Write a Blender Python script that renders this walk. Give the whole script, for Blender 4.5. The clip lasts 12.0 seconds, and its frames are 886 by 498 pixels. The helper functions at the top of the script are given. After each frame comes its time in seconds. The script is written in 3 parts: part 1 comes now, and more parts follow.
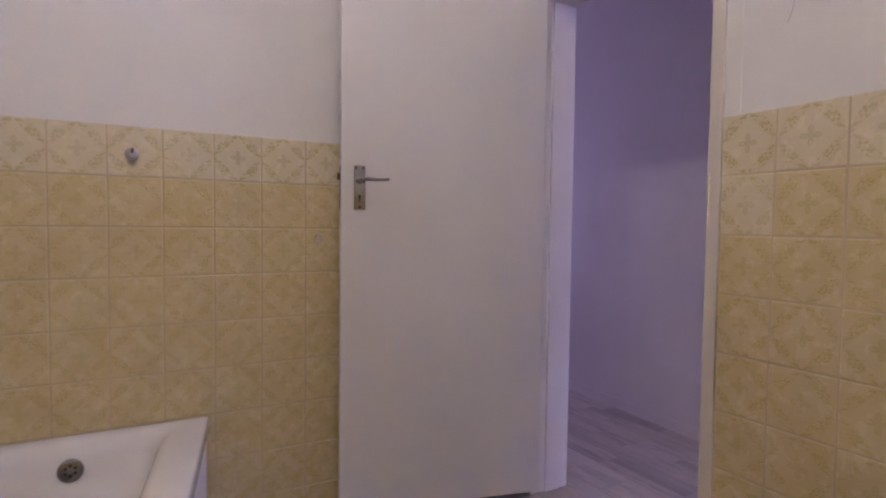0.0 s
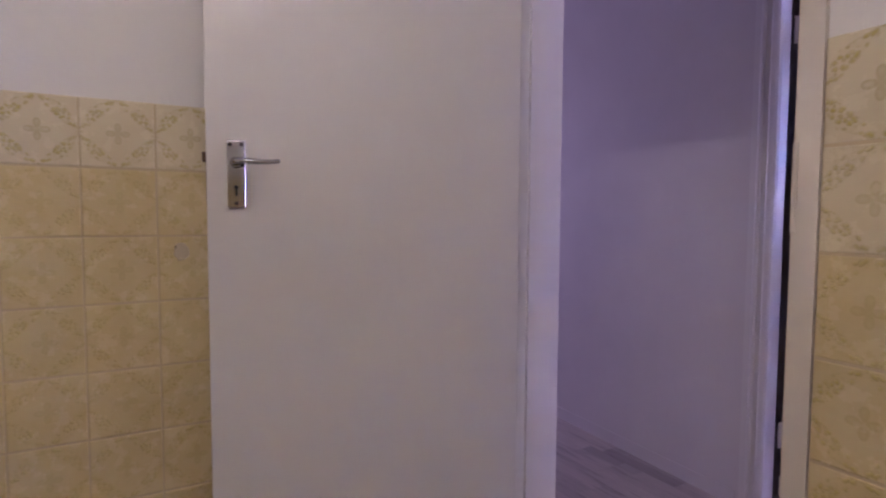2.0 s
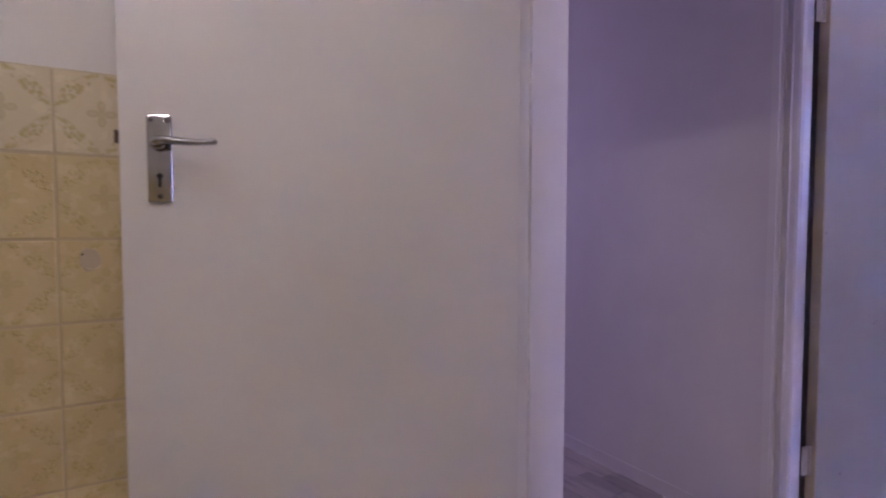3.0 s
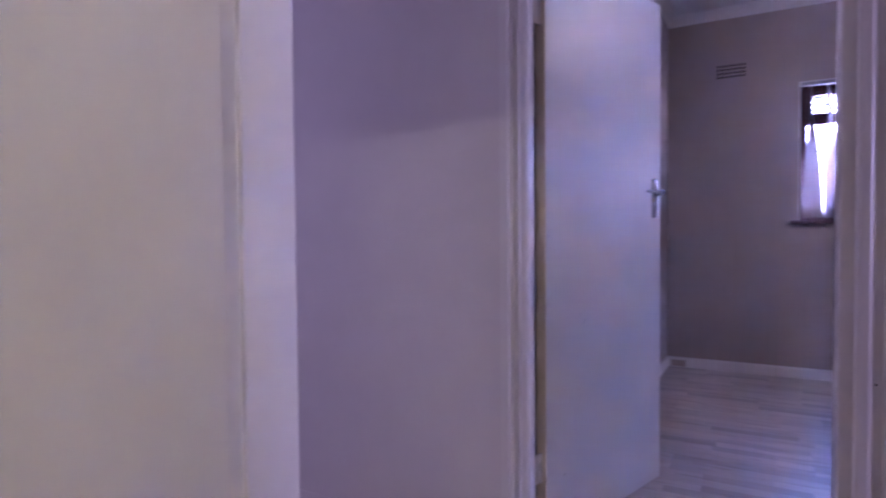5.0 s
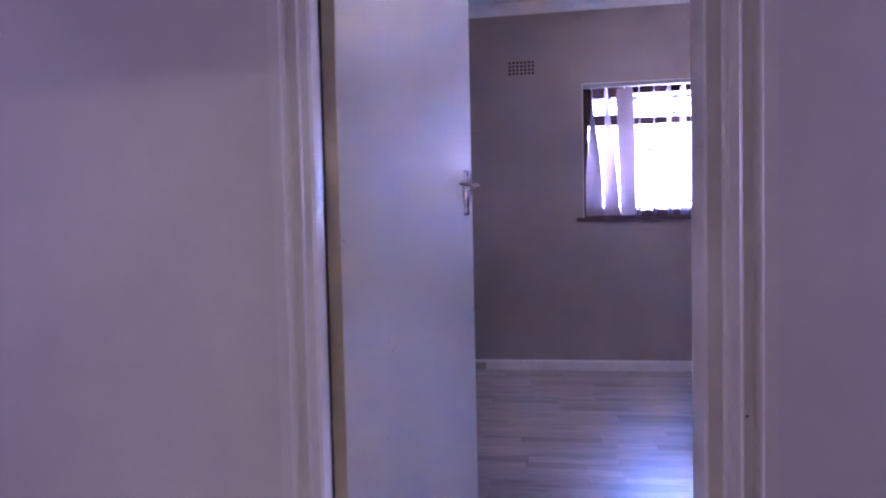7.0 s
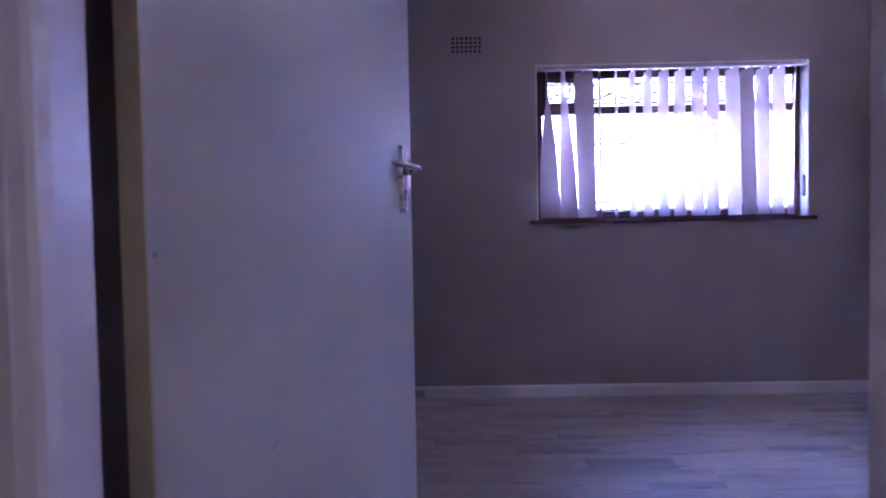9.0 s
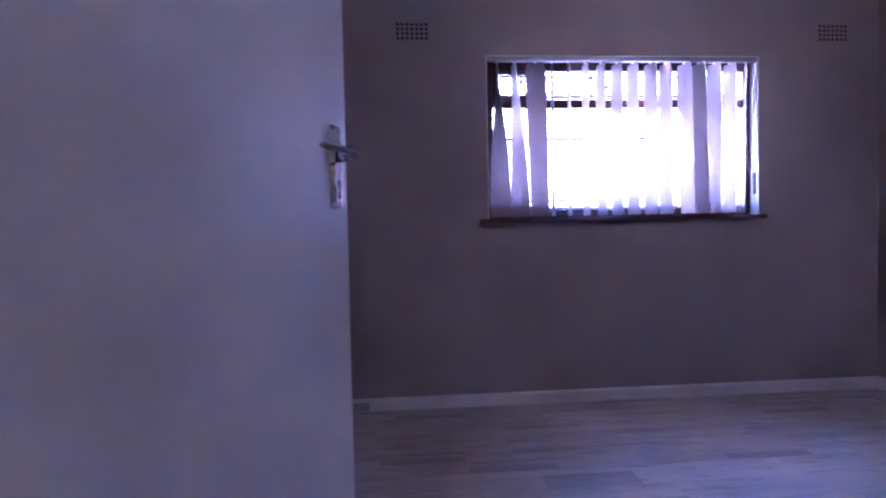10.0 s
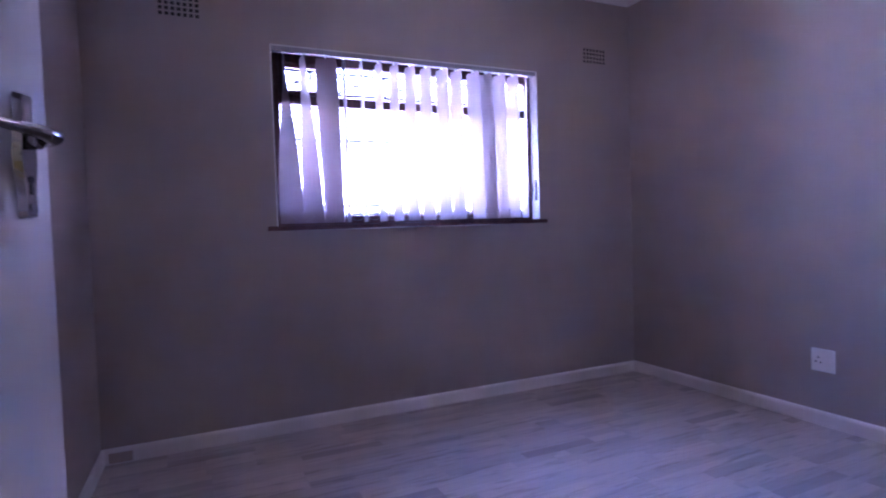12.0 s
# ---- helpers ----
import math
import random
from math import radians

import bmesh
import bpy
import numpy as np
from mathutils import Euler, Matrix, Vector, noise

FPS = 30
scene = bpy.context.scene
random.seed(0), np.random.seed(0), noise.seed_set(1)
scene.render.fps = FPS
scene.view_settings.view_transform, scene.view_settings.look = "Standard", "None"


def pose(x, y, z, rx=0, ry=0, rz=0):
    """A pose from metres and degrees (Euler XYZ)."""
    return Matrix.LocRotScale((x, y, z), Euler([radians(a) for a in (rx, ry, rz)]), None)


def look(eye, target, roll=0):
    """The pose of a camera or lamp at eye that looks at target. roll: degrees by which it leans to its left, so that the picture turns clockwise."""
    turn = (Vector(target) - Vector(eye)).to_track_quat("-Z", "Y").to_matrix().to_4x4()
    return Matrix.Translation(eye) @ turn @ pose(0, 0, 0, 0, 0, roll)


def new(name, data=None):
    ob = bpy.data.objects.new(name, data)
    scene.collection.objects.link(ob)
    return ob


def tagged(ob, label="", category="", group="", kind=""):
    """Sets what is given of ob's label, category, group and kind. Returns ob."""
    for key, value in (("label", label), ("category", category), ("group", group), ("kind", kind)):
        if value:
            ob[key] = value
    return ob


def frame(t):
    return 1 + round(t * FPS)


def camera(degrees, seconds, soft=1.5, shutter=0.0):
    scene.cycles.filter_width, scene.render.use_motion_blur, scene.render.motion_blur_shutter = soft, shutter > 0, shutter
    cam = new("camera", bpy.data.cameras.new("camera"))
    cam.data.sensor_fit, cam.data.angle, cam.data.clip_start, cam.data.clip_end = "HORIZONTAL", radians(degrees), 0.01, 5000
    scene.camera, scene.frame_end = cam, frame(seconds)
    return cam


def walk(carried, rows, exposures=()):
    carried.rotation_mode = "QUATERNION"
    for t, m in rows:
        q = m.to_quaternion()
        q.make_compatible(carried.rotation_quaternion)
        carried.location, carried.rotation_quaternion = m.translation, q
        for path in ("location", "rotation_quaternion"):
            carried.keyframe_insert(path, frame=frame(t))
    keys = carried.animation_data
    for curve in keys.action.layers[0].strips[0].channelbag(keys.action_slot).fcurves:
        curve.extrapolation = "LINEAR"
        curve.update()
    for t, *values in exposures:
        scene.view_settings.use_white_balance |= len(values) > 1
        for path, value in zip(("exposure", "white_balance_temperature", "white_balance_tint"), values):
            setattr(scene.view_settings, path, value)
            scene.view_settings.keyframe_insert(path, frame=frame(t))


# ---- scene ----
cam = camera(76.2, 12.0, soft=2.1, shutter=0.5)
PATH = [
    (0, (-1.449, -1.755, 1.088), (-0.474, -0.011, 1.004), 0.7),
    (0.5, (-1.347, -1.629, 1.093), (-0.359, 0.107, 1.002), 0.7),
    (1, (-1.214, -1.485, 1.108), (-0.238, 0.258, 1.01), 0.6),
    (1.5, (-1.087, -1.358, 1.118), (-0.098, 0.376, 1.008), 0.5),
    (2, (-0.953, -1.241, 1.125), (0.03, 0.497, 1.005), 0.3),
    (2.5, (-0.882, -1.095, 1.114), (0.11, 0.638, 1.01), 0.1),
    (4.5, (-0.642, -0.744, 1.095), (0.93, 0.49, 1.016), 0.3),
    (5, (-0.564, -0.641, 1.083), (1.197, 0.305, 1.024), -0.5),
    (5.5, (-0.491, -0.582, 1.082), (1.396, 0.074, 1.023), -0.9),
    (6, (-0.406, -0.553, 1.081), (1.537, -0.084, 1.021), -1.1),
    (6.5, (-0.244, -0.517, 1.088), (1.722, -0.157, 1.02), -1.4),
    (7, (-0.07, -0.475, 1.093), (1.912, -0.215, 1.02), -1.3),
    (7.5, (0.092, -0.459, 1.094), (2.082, -0.276, 1.017), -1.2),
    (9.5, (0.727, -0.406, 1.090), (2.725, -0.451, 1.027), -1.1),
    (10, (0.835, -0.416, 1.090), (2.827, -0.575, 1.022), -1.2),
    (10.5, (0.938, -0.438, 1.095), (2.911, -0.761, 1.026), -1.3),
    (11, (1.002, -0.452, 1.105), (2.934, -0.962, 1.034), -1.4),
    (11.5, (1.043, -0.460, 1.105), (2.916, -1.163, 1.035), -1.8),
    (12, (1.060, -0.476, 1.105), (2.872, -1.323, 1.033), -1.9),
]
EXPOSURES = [(0, 7.08, 4930, 64), (2.5, 7.08, 4930, 64), (4.5, 7.24, 4800, 64), (5.5, 7.46, 4790, 64), (6.5, 7.48, 4800, 63), (7.5, 7.28, 4770, 62), (9.5, 6.52, 4670, 59), (12, 6.68, 4710, 60)]
walk(cam, [(t, look(eye, target, roll)) for t, eye, target, roll in PATH], EXPOSURES)

# ---- world, sun, lamps ----
SUN_ELEVATION, SUN_AZIMUTH = 56, 352          # degrees; azimuth from +Y clockwise
world = bpy.data.worlds.new("world")
scene.world = world
world.use_nodes = True
wn = world.node_tree.nodes
sky = wn.new("ShaderNodeTexSky")
sky.sky_type, sky.sun_disc = "NISHITA", False
sky.sun_elevation, sky.sun_rotation = radians(SUN_ELEVATION), radians(SUN_AZIMUTH)
world.node_tree.links.new(sky.outputs[0], wn["Background"].inputs[0])
wn["Background"].inputs[1].default_value = 0.15


def lamp(name, kind, place, energy, colour, size):
    data = bpy.data.lights.new(name, kind)
    data.energy, data.color = energy, colour
    if kind == "SUN":
        data.angle = size
    else:
        data.shadow_soft_size = size
    ob = new(name, data)
    ob.location = place
    return ob


sun = lamp("sun", "SUN", (0, 0, 20), 4.0, (1.0, 0.97, 0.93), radians(0.5))
sun_from = Vector((math.sin(radians(SUN_AZIMUTH)) * math.cos(radians(SUN_ELEVATION)),
                   math.cos(radians(SUN_AZIMUTH)) * math.cos(radians(SUN_ELEVATION)), math.sin(radians(SUN_ELEVATION))))
sun.rotation_mode = "QUATERNION"
sun.rotation_quaternion = sun_from.to_track_quat("Z", "Y")
for y_ in (-1.72, -1.30, -0.88):                 # a tube light along the bathroom ceiling
    lamp("bathroom_tube", "POINT", (-1.40, y_, 2.652), 0.072, (1.0, 0.92, 0.46), 0.04)
lamp("bedroom_bulb", "POINT", (2.90, -2.05, 2.60), 0.048, (1.0, 0.82, 0.45), 0.05)


def hall_fill(name, place, towards, wide, high, energy):
    """An added area lamp that brightens the hall from an unseen opening at its end."""
    data = bpy.data.lights.new(name, "AREA")
    data.shape, data.size, data.size_y, data.energy, data.color = "RECTANGLE", wide, high, energy, (1.0, 0.90, 0.91)
    new(name, data).matrix_basis = look(place, towards)


# invented fill at both hall ends, balanced to even out the hall walls
hall_fill("hall_window_sky", (0.62, -4.64, 1.45), (0.62, -3.64, 1.45), 0.68, 1.06, 0.135)
hall_fill("hall_window_sky", (0.62, 3.64, 1.45), (0.62, 2.64, 1.45), 0.68, 1.06, 0.095)


# ---- materials ----


class Nodes:
    """A short hand for building a Principled material."""

    def __init__(self, name, rough=0.5, metal=0.0, spec=0.5):
        self.m = bpy.data.materials.new(name)
        self.m.use_nodes = True
        self.t = self.m.node_tree
        self.b = self.t.nodes["Principled BSDF"]
        self.b.inputs["Roughness"].default_value = rough
        self.b.inputs["Metallic"].default_value = metal
        self.b.inputs["Specular IOR Level"].default_value = spec
        self.coord = self.t.nodes.new("ShaderNodeTexCoord").outputs["Object"]

    def put(self, value, socket):
        if isinstance(value, bpy.types.NodeSocket):
            self.t.links.new(value, socket)
        elif isinstance(value, (tuple, list)):
            socket.default_value = (*value, 1) if len(value) == 3 and socket.type == "RGBA" else value
        else:
            socket.default_value = value

    def math(self, op, a, b=0.0, c=0.0, clamp=False):
        n = self.t.nodes.new("ShaderNodeMath")
        n.operation, n.use_clamp = op, clamp
        for v, s in zip((a, b, c), n.inputs):
            self.put(v, s)
        return n.outputs[0]

    def noise(self, scale, detail=4, rough=0.55, vector=None, stretch=None):
        v = vector or self.coord
        if stretch:
            mp = self.t.nodes.new("ShaderNodeMapping")
            mp.inputs["Scale"].default_value = stretch
            self.put(v, mp.inputs["Vector"])
            v = mp.outputs[0]
        n = self.t.nodes.new("ShaderNodeTexNoise")
        n.inputs["Scale"].default_value, n.inputs["Detail"].default_value, n.inputs["Roughness"].default_value = scale, detail, rough
        self.put(v, n.inputs["Vector"])
        return n.outputs["Fac"]

    def ramp(self, value, *stops):
        n = self.t.nodes.new("ShaderNodeValToRGB")
        while len(n.color_ramp.elements) < len(stops):
            n.color_ramp.elements.new(0.5)
        for e, (p, c) in zip(n.color_ramp.elements, stops):
            e.position, e.color = p, (*c, 1) if isinstance(c, tuple) else (c, c, c, 1)
        self.put(value, n.inputs[0])
        return n.outputs[0]

    def mix(self, fac, a, b, how="MIX"):
        n = self.t.nodes.new("ShaderNodeMix")
        n.data_type, n.blend_type = "RGBA", how
        self.put(fac, n.inputs[0])
        self.put(a, n.inputs[6])
        self.put(b, n.inputs[7])
        return n.outputs[2]

    def bump(self, height, strength=0.3, distance=0.002):
        n = self.t.nodes.new("ShaderNodeBump")
        n.inputs["Strength"].default_value, n.inputs["Distance"].default_value = strength, distance
        self.put(height, n.inputs["Height"])
        self.t.links.new(n.outputs[0], self.b.inputs["Normal"])

    def xyz(self):
        n = self.t.nodes.new("ShaderNodeSeparateXYZ")
        self.put(self.coord, n.inputs[0])
        return n.outputs

    def random(self):
        return self.t.nodes.new("ShaderNodeObjectInfo").outputs["Random"]

    def colour(self, value):
        self.put(value, self.b.inputs["Base Color"])
        return self

    def rough(self, value):
        self.put(value, self.b.inputs["Roughness"])
        return self


def dim(c, k):
    return tuple(v * k for v in c)


def paint(name, colour, rough, var=0.06, grain=90.0, bump=0.25, distance=0.0015, spec=0.5, patchy=0.16):
    """Brushed or rolled paint: faint clouds in the colour, fine relief and uneven gloss."""
    n = Nodes(name, rough, spec=spec)
    cloud = n.noise(1.7, 5, 0.6)
    fine = n.noise(grain, 3, 0.6)
    smudge = n.noise(7.0, 6, 0.7)
    c = n.mix(n.ramp(cloud, (0.3, 0.0), (0.7, 1.0)), dim(colour, 1 - var), dim(colour, 1 + var))
    c = n.mix(n.math("MULTIPLY", n.ramp(smudge, (0.62, 0.0), (0.8, 1.0)), var * 2.2), c, dim(colour, 0.72))
    n.colour(c)
    n.rough(n.math("MULTIPLY_ADD", smudge, patchy, rough - patchy / 2))
    n.bump(n.math("MULTIPLY_ADD", n.noise(6.0, 2, 0.5), 1.2, fine), bump, distance)
    return n.m


def metal(name, colour, rough):
    n = Nodes(name, rough, 1.0)
    n.colour(n.mix(n.noise(60, 3, 0.6), dim(colour, 0.85), colour))
    n.rough(n.math("MULTIPLY_ADD", n.noise(25, 5, 0.7), 0.18, rough - 0.06))
    return n.m


PLASTER = paint("white_plaster_paint", (0.725, 0.71, 0.675), 0.7, 0.04, 70, 0.35, 0.002)
HALL_PAINT = paint("hall_wall_paint", (0.66, 0.62, 0.60), 0.6, 0.05, 70, 0.2, 0.002)
TAUPE = paint("taupe_wall_paint", (0.338, 0.284, 0.246), 0.55, 0.05, 80, 0.4, 0.002)
CEILING = paint("ceiling_paint", (0.72, 0.70, 0.68), 0.8, 0.03, 40, 0.3, 0.002)
GLOSS = paint("white_gloss_paint", (0.70, 0.67, 0.64), 0.36, 0.03, 30, 0.04, 0.001, patchy=0.06)
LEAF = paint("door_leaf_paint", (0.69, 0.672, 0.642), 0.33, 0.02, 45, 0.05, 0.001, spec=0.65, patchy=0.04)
# darker and glossier than the bathroom leaf
LEAF_BEDROOM = paint("bedroom_door_paint", (0.61, 0.592, 0.566), 0.34, 0.02, 45, 0.05, 0.001, spec=0.85, patchy=0.04)
SCUFF = paint("brown_scuff", (0.40, 0.33, 0.28), 0.5, 0.25, 60, 0.1, 0.001)
CREAM = paint("old_cream_gloss", (0.66, 0.61, 0.53), 0.32, 0.06, 30, 0.2, 0.001)
ENAMEL = paint("white_enamel", (0.78, 0.77, 0.76), 0.16, 0.02, 8, 0.04, 0.001)
# chrome base colour lowered to stand in for dark reflections of the rooms
CHROME = metal("dimmed_worn_chrome", (0.38, 0.372, 0.37), 0.07)
SCREW = metal("tarnished_screw", (0.10, 0.09, 0.08), 0.4)
TARNISH = metal("tarnished_brown_steel", (0.13, 0.09, 0.065), 0.45)
STEEL = metal("dull_steel", (0.45, 0.43, 0.40), 0.38)
RAIL_PAINT = paint("dulled_white_rail", (0.27, 0.26, 0.28), 0.4, 0.03, 20, 0.03, 0.0005)
PLASTIC = paint("white_plastic", (0.78, 0.77, 0.74), 0.35, 0.02, 20, 0.03, 0.0005)
GREY_PLASTIC = paint("grey_plastic", (0.36, 0.335, 0.32), 0.4, 0.05, 20, 0.03, 0.0005)
# near-black that paints the shade inside holes and gaps; also a paint chip
BLACK = paint("shade_and_chip_black", (0.012, 0.011, 0.010), 0.8, 0.05, 20, 0.05, 0.0005)
GROUT = paint("grout", (0.53, 0.43, 0.245), 0.8, 0.16, 200, 0.5, 0.001)
# cream paint with the warm lamp light mixed into its colour
WARM_LIT_EDGE = paint("warm_lit_edge_paint", (0.64, 0.54, 0.36), 0.5, 0.08, 40, 0.3, 0.001)
CARD = paint("torn_adhesive", (0.50, 0.42, 0.28), 0.75, 0.1, 150, 0.3, 0.001)
CONCRETE = paint("pale_concrete", (0.60, 0.58, 0.54), 0.85, 0.14, 40, 0.6, 0.004)
# white boards coloured mid-grey so that daylight does not burn out their stripes
BOARDING = paint("dimmed_white_weatherboard", (0.34, 0.34, 0.335), 0.6, 0.05, 30, 0.3, 0.002)
ROOFING = paint("grey_roof", (0.20, 0.19, 0.19), 0.7, 0.12, 30, 0.4, 0.004)
BAR_PAINT = paint("dark_bar_paint", (0.014, 0.013, 0.014), 0.6, 0.04, 60, 0.1, 0.0005)


def make_wood():
    n = Nodes("red_brown_varnish", 0.55)
    g = n.noise(5, 6, 0.65, stretch=(14, 14, 1.2))
    n.colour(n.ramp(g, (0.3, (0.030, 0.011, 0.009)), (0.55, (0.075, 0.023, 0.016)), (0.75, (0.14, 0.045, 0.028))))
    n.bump(g, 0.2, 0.001)
    return n.m


def make_laminate():
    """Grey-washed laminate: a printed pattern of short staves, each with its own tone and streaks."""
    n = Nodes("grey_washed_laminate", 0.3, spec=0.75)
    x, y, z = n.xyz()
    r = n.random()
    shifted = n.t.nodes.new("ShaderNodeCombineXYZ")
    n.put(n.math("ADD", y, n.math("MULTIPLY", r, 37.0)), shifted.inputs[0])
    n.put(n.math("ADD", x, 0.0955), shifted.inputs[1])
    n.put(n.math("MULTIPLY", r, 11.0), shifted.inputs[2])
    v = shifted.outputs[0]
    brick = n.t.nodes.new("ShaderNodeTexBrick")
    brick.offset, brick.offset_frequency, brick.squash = 0.37, 1, 1.0
    for key, value in (("Color1", (0, 0, 0, 1)), ("Color2", (1, 1, 1, 1)), ("Mortar", (0.25, 0.25, 0.25, 1)), ("Scale", 1.0), ("Mortar Size", 0.0007),
                       ("Mortar Smooth", 0.4), ("Bias", 0.0), ("Brick Width", 0.41), ("Row Height", 0.0637)):
        brick.inputs[key].default_value = value
    n.put(v, brick.inputs["Vector"])
    tone = brick.outputs["Color"]
    grain = n.noise(7.0, 6, 0.68, v, (1.0, 22.0, 1.0))
    streak = n.noise(2.6, 5, 0.62, v, (1.5, 12.0, 1.0))
    cloud = n.noise(1.3, 3, 0.5, v, (1.0, 3.0, 1.0))
    c = n.ramp(tone, (0.0, (0.20, 0.17, 0.15)), (0.12, (0.34, 0.30, 0.27)), (0.6, (0.42, 0.362, 0.315)), (1.0, (0.475, 0.415, 0.365)))
    c = n.mix(n.math("MULTIPLY", n.ramp(grain, (0.42, 0.0), (0.7, 1.0)), 0.45), c, (0.20, 0.17, 0.152))
    c = n.mix(n.math("MULTIPLY", n.ramp(streak, (0.54, 0.0), (0.70, 1.0)), 0.75), c, (0.13, 0.108, 0.097))
    c = n.mix(n.math("MULTIPLY", n.ramp(cloud, (0.4, 0.0), (0.65, 1.0)), 0.22), c, (0.50, 0.455, 0.42))
    n.colour(c)
    n.rough(n.math("MULTIPLY_ADD", grain, 0.20, 0.25))
    n.bump(n.math("ADD", grain, n.math("MULTIPLY", brick.outputs["Fac"], -1.5)), 0.12, 0.0012)
    return n.m


def make_tile(name, ground, body, motif, strength):
    """Relief-moulded ceramic: a four-petalled flower in a plain diamond, leaf sprays in the corners."""
    n = Nodes(name, 0.2)
    x, y, z = n.xyz()
    s = 1 / 0.155
    u = n.math("ABSOLUTE", n.math("MULTIPLY", x, s))
    w = n.math("ABSOLUTE", n.math("MULTIPLY", z, s))
    r = n.random()
    shift = n.t.nodes.new("ShaderNodeVectorMath")
    shift.operation = "ADD"
    n.put(n.coord, shift.inputs[0])
    move = n.t.nodes.new("ShaderNodeCombineXYZ")
    n.put(n.math("MULTIPLY", r, 31.0), move.inputs[0])
    n.put(n.math("MULTIPLY", r, 17.0), move.inputs[2])
    n.put(move.outputs[0], shift.inputs[1])
    v = shift.outputs[0]
    total = n.math("ADD", u, w)
    # leaf sprays along the diamond's sides: dense in the middle of a side, thin at its ends
    along = n.math("ABSOLUTE", n.math("SUBTRACT", u, w))
    swell = n.math("SUBTRACT", 1.0, n.math("MULTIPLY", along, 2.1), clamp=True)
    across = n.math("ADD", total, n.math("MULTIPLY", n.math("SUBTRACT", n.noise(60, 3, 0.6, v), 0.5), 0.10))
    off = n.math("ABSOLUTE", n.math("SUBTRACT", across, n.math("MULTIPLY_ADD", swell, 0.085, 0.50)))
    half = n.math("MULTIPLY_ADD", swell, 0.115, 0.045)
    band = n.math("MULTIPLY", n.math("SUBTRACT", half, off), 22.0, clamp=True)
    flat = n.t.nodes.new("ShaderNodeCombineXYZ")
    n.put(n.math("MULTIPLY_ADD", n.noise(90, 2, 0.5, v), 0.05, u), flat.inputs[0])
    n.put(n.math("MULTIPLY_ADD", n.noise(90, 2, 0.5, v), -0.05, w), flat.inputs[1])
    cells = n.t.nodes.new("ShaderNodeTexVoronoi")
    cells.inputs["Scale"].default_value = 19.0
    n.put(flat.outputs[0], cells.inputs["Vector"])
    blob = n.ramp(cells.outputs["Distance"], (0.28, 1.0), (0.60, 0.0))
    ring = n.ramp(cells.outputs["Distance"], (0.30, 0.0), (0.44, 1.0), (0.62, 0.0))
    worn = n.ramp(n.noise(55, 3, 0.6, v), (0.28, 0.35), (0.55, 1.0))
    leaf = n.math("MULTIPLY", n.math("MULTIPLY", band, n.math("MULTIPLY_ADD", blob, 0.85, 0.15)), worn)
    stem = n.math("MULTIPLY", n.math("MULTIPLY", band, ring), worn)
    # the flower: four moulded petals on the axes
    uu, ww = n.math("MULTIPLY", u, u), n.math("MULTIPLY", w, w)
    rad = n.math("POWER", n.math("ADD", uu, ww), 1.5)
    field = n.math("SUBTRACT", n.math("MULTIPLY", n.math("ABSOLUTE", n.math("SUBTRACT", uu, ww)), 0.160), rad)
    petal = n.math("MULTIPLY", n.math("ADD", field, 0.0002), 1200.0, clamp=True)
    rim = n.ramp(petal, (0.0, 0.0), (0.3, 0.55), (0.6, 0.55), (1.0, 0.3))
    pattern = n.math("MAXIMUM", leaf, n.math("MULTIPLY", rim, 0.55), clamp=True)
    line = n.math("MAXIMUM", stem, rim, clamp=True)
    power = n.math("MULTIPLY", n.math("MULTIPLY_ADD", r, 0.45, 0.65), strength)
    cloud = n.noise(9, 4, 0.6, v)
    c = n.mix(n.ramp(cloud, (0.3, 0.0), (0.72, 1.0)), ground, body)
    c = n.mix(n.math("MULTIPLY", n.math("SUBTRACT", r, 0.5), 0.5, clamp=True), c, dim(body, 0.9))
    c = n.mix(n.math("MULTIPLY", pattern, power), c, motif)
    c = n.mix(n.math("MULTIPLY", line, n.math("MULTIPLY", power, 0.5)), c, (0.36, 0.29, 0.16))
    n.colour(c)
    n.rough(n.math("MULTIPLY_ADD", n.noise(30, 4, 0.6, v), 0.2, 0.16))
    n.bump(n.math("ADD", n.math("SUBTRACT", pattern, n.math("MULTIPLY", line, 0.6)), n.math("MULTIPLY", n.noise(45, 3, 0.6, v), 0.5)), 0.7, 0.0018)
    return n.m


def make_fabric():
    n = Nodes("blind_fabric", 0.8)
    out = n.t.nodes["Material Output"]
    weave = n.noise(420, 2, 0.5, stretch=(1, 1, 0.25))
    col = n.mix(weave, (0.205, 0.155, 0.15), (0.26, 0.20, 0.192))
    n.colour(col)
    tr = n.t.nodes.new("ShaderNodeBsdfTranslucent")
    n.put(col, tr.inputs[0])
    mixer = n.t.nodes.new("ShaderNodeMixShader")
    mixer.inputs[0].default_value = 0.08
    n.t.links.new(n.b.outputs[0], mixer.inputs[1])
    n.t.links.new(tr.outputs[0], mixer.inputs[2])
    n.t.links.new(mixer.outputs[0], out.inputs[0])
    n.bump(weave, 0.3, 0.0005)
    return n.m


def make_glass():
    n = Nodes("window_glass", 0.0)
    n.colour((0.96, 0.98, 0.97))
    n.b.inputs["Transmission Weight"].default_value = 1.0
    n.b.inputs["IOR"].default_value = 1.45
    return n.m


WOOD, LAMINATE, FABRIC, GLASS = make_wood(), make_laminate(), make_fabric(), make_glass()
TILE = make_tile("mustard_tile", (0.60, 0.48, 0.215), (0.66, 0.555, 0.30), (0.49, 0.40, 0.10), 0.52)
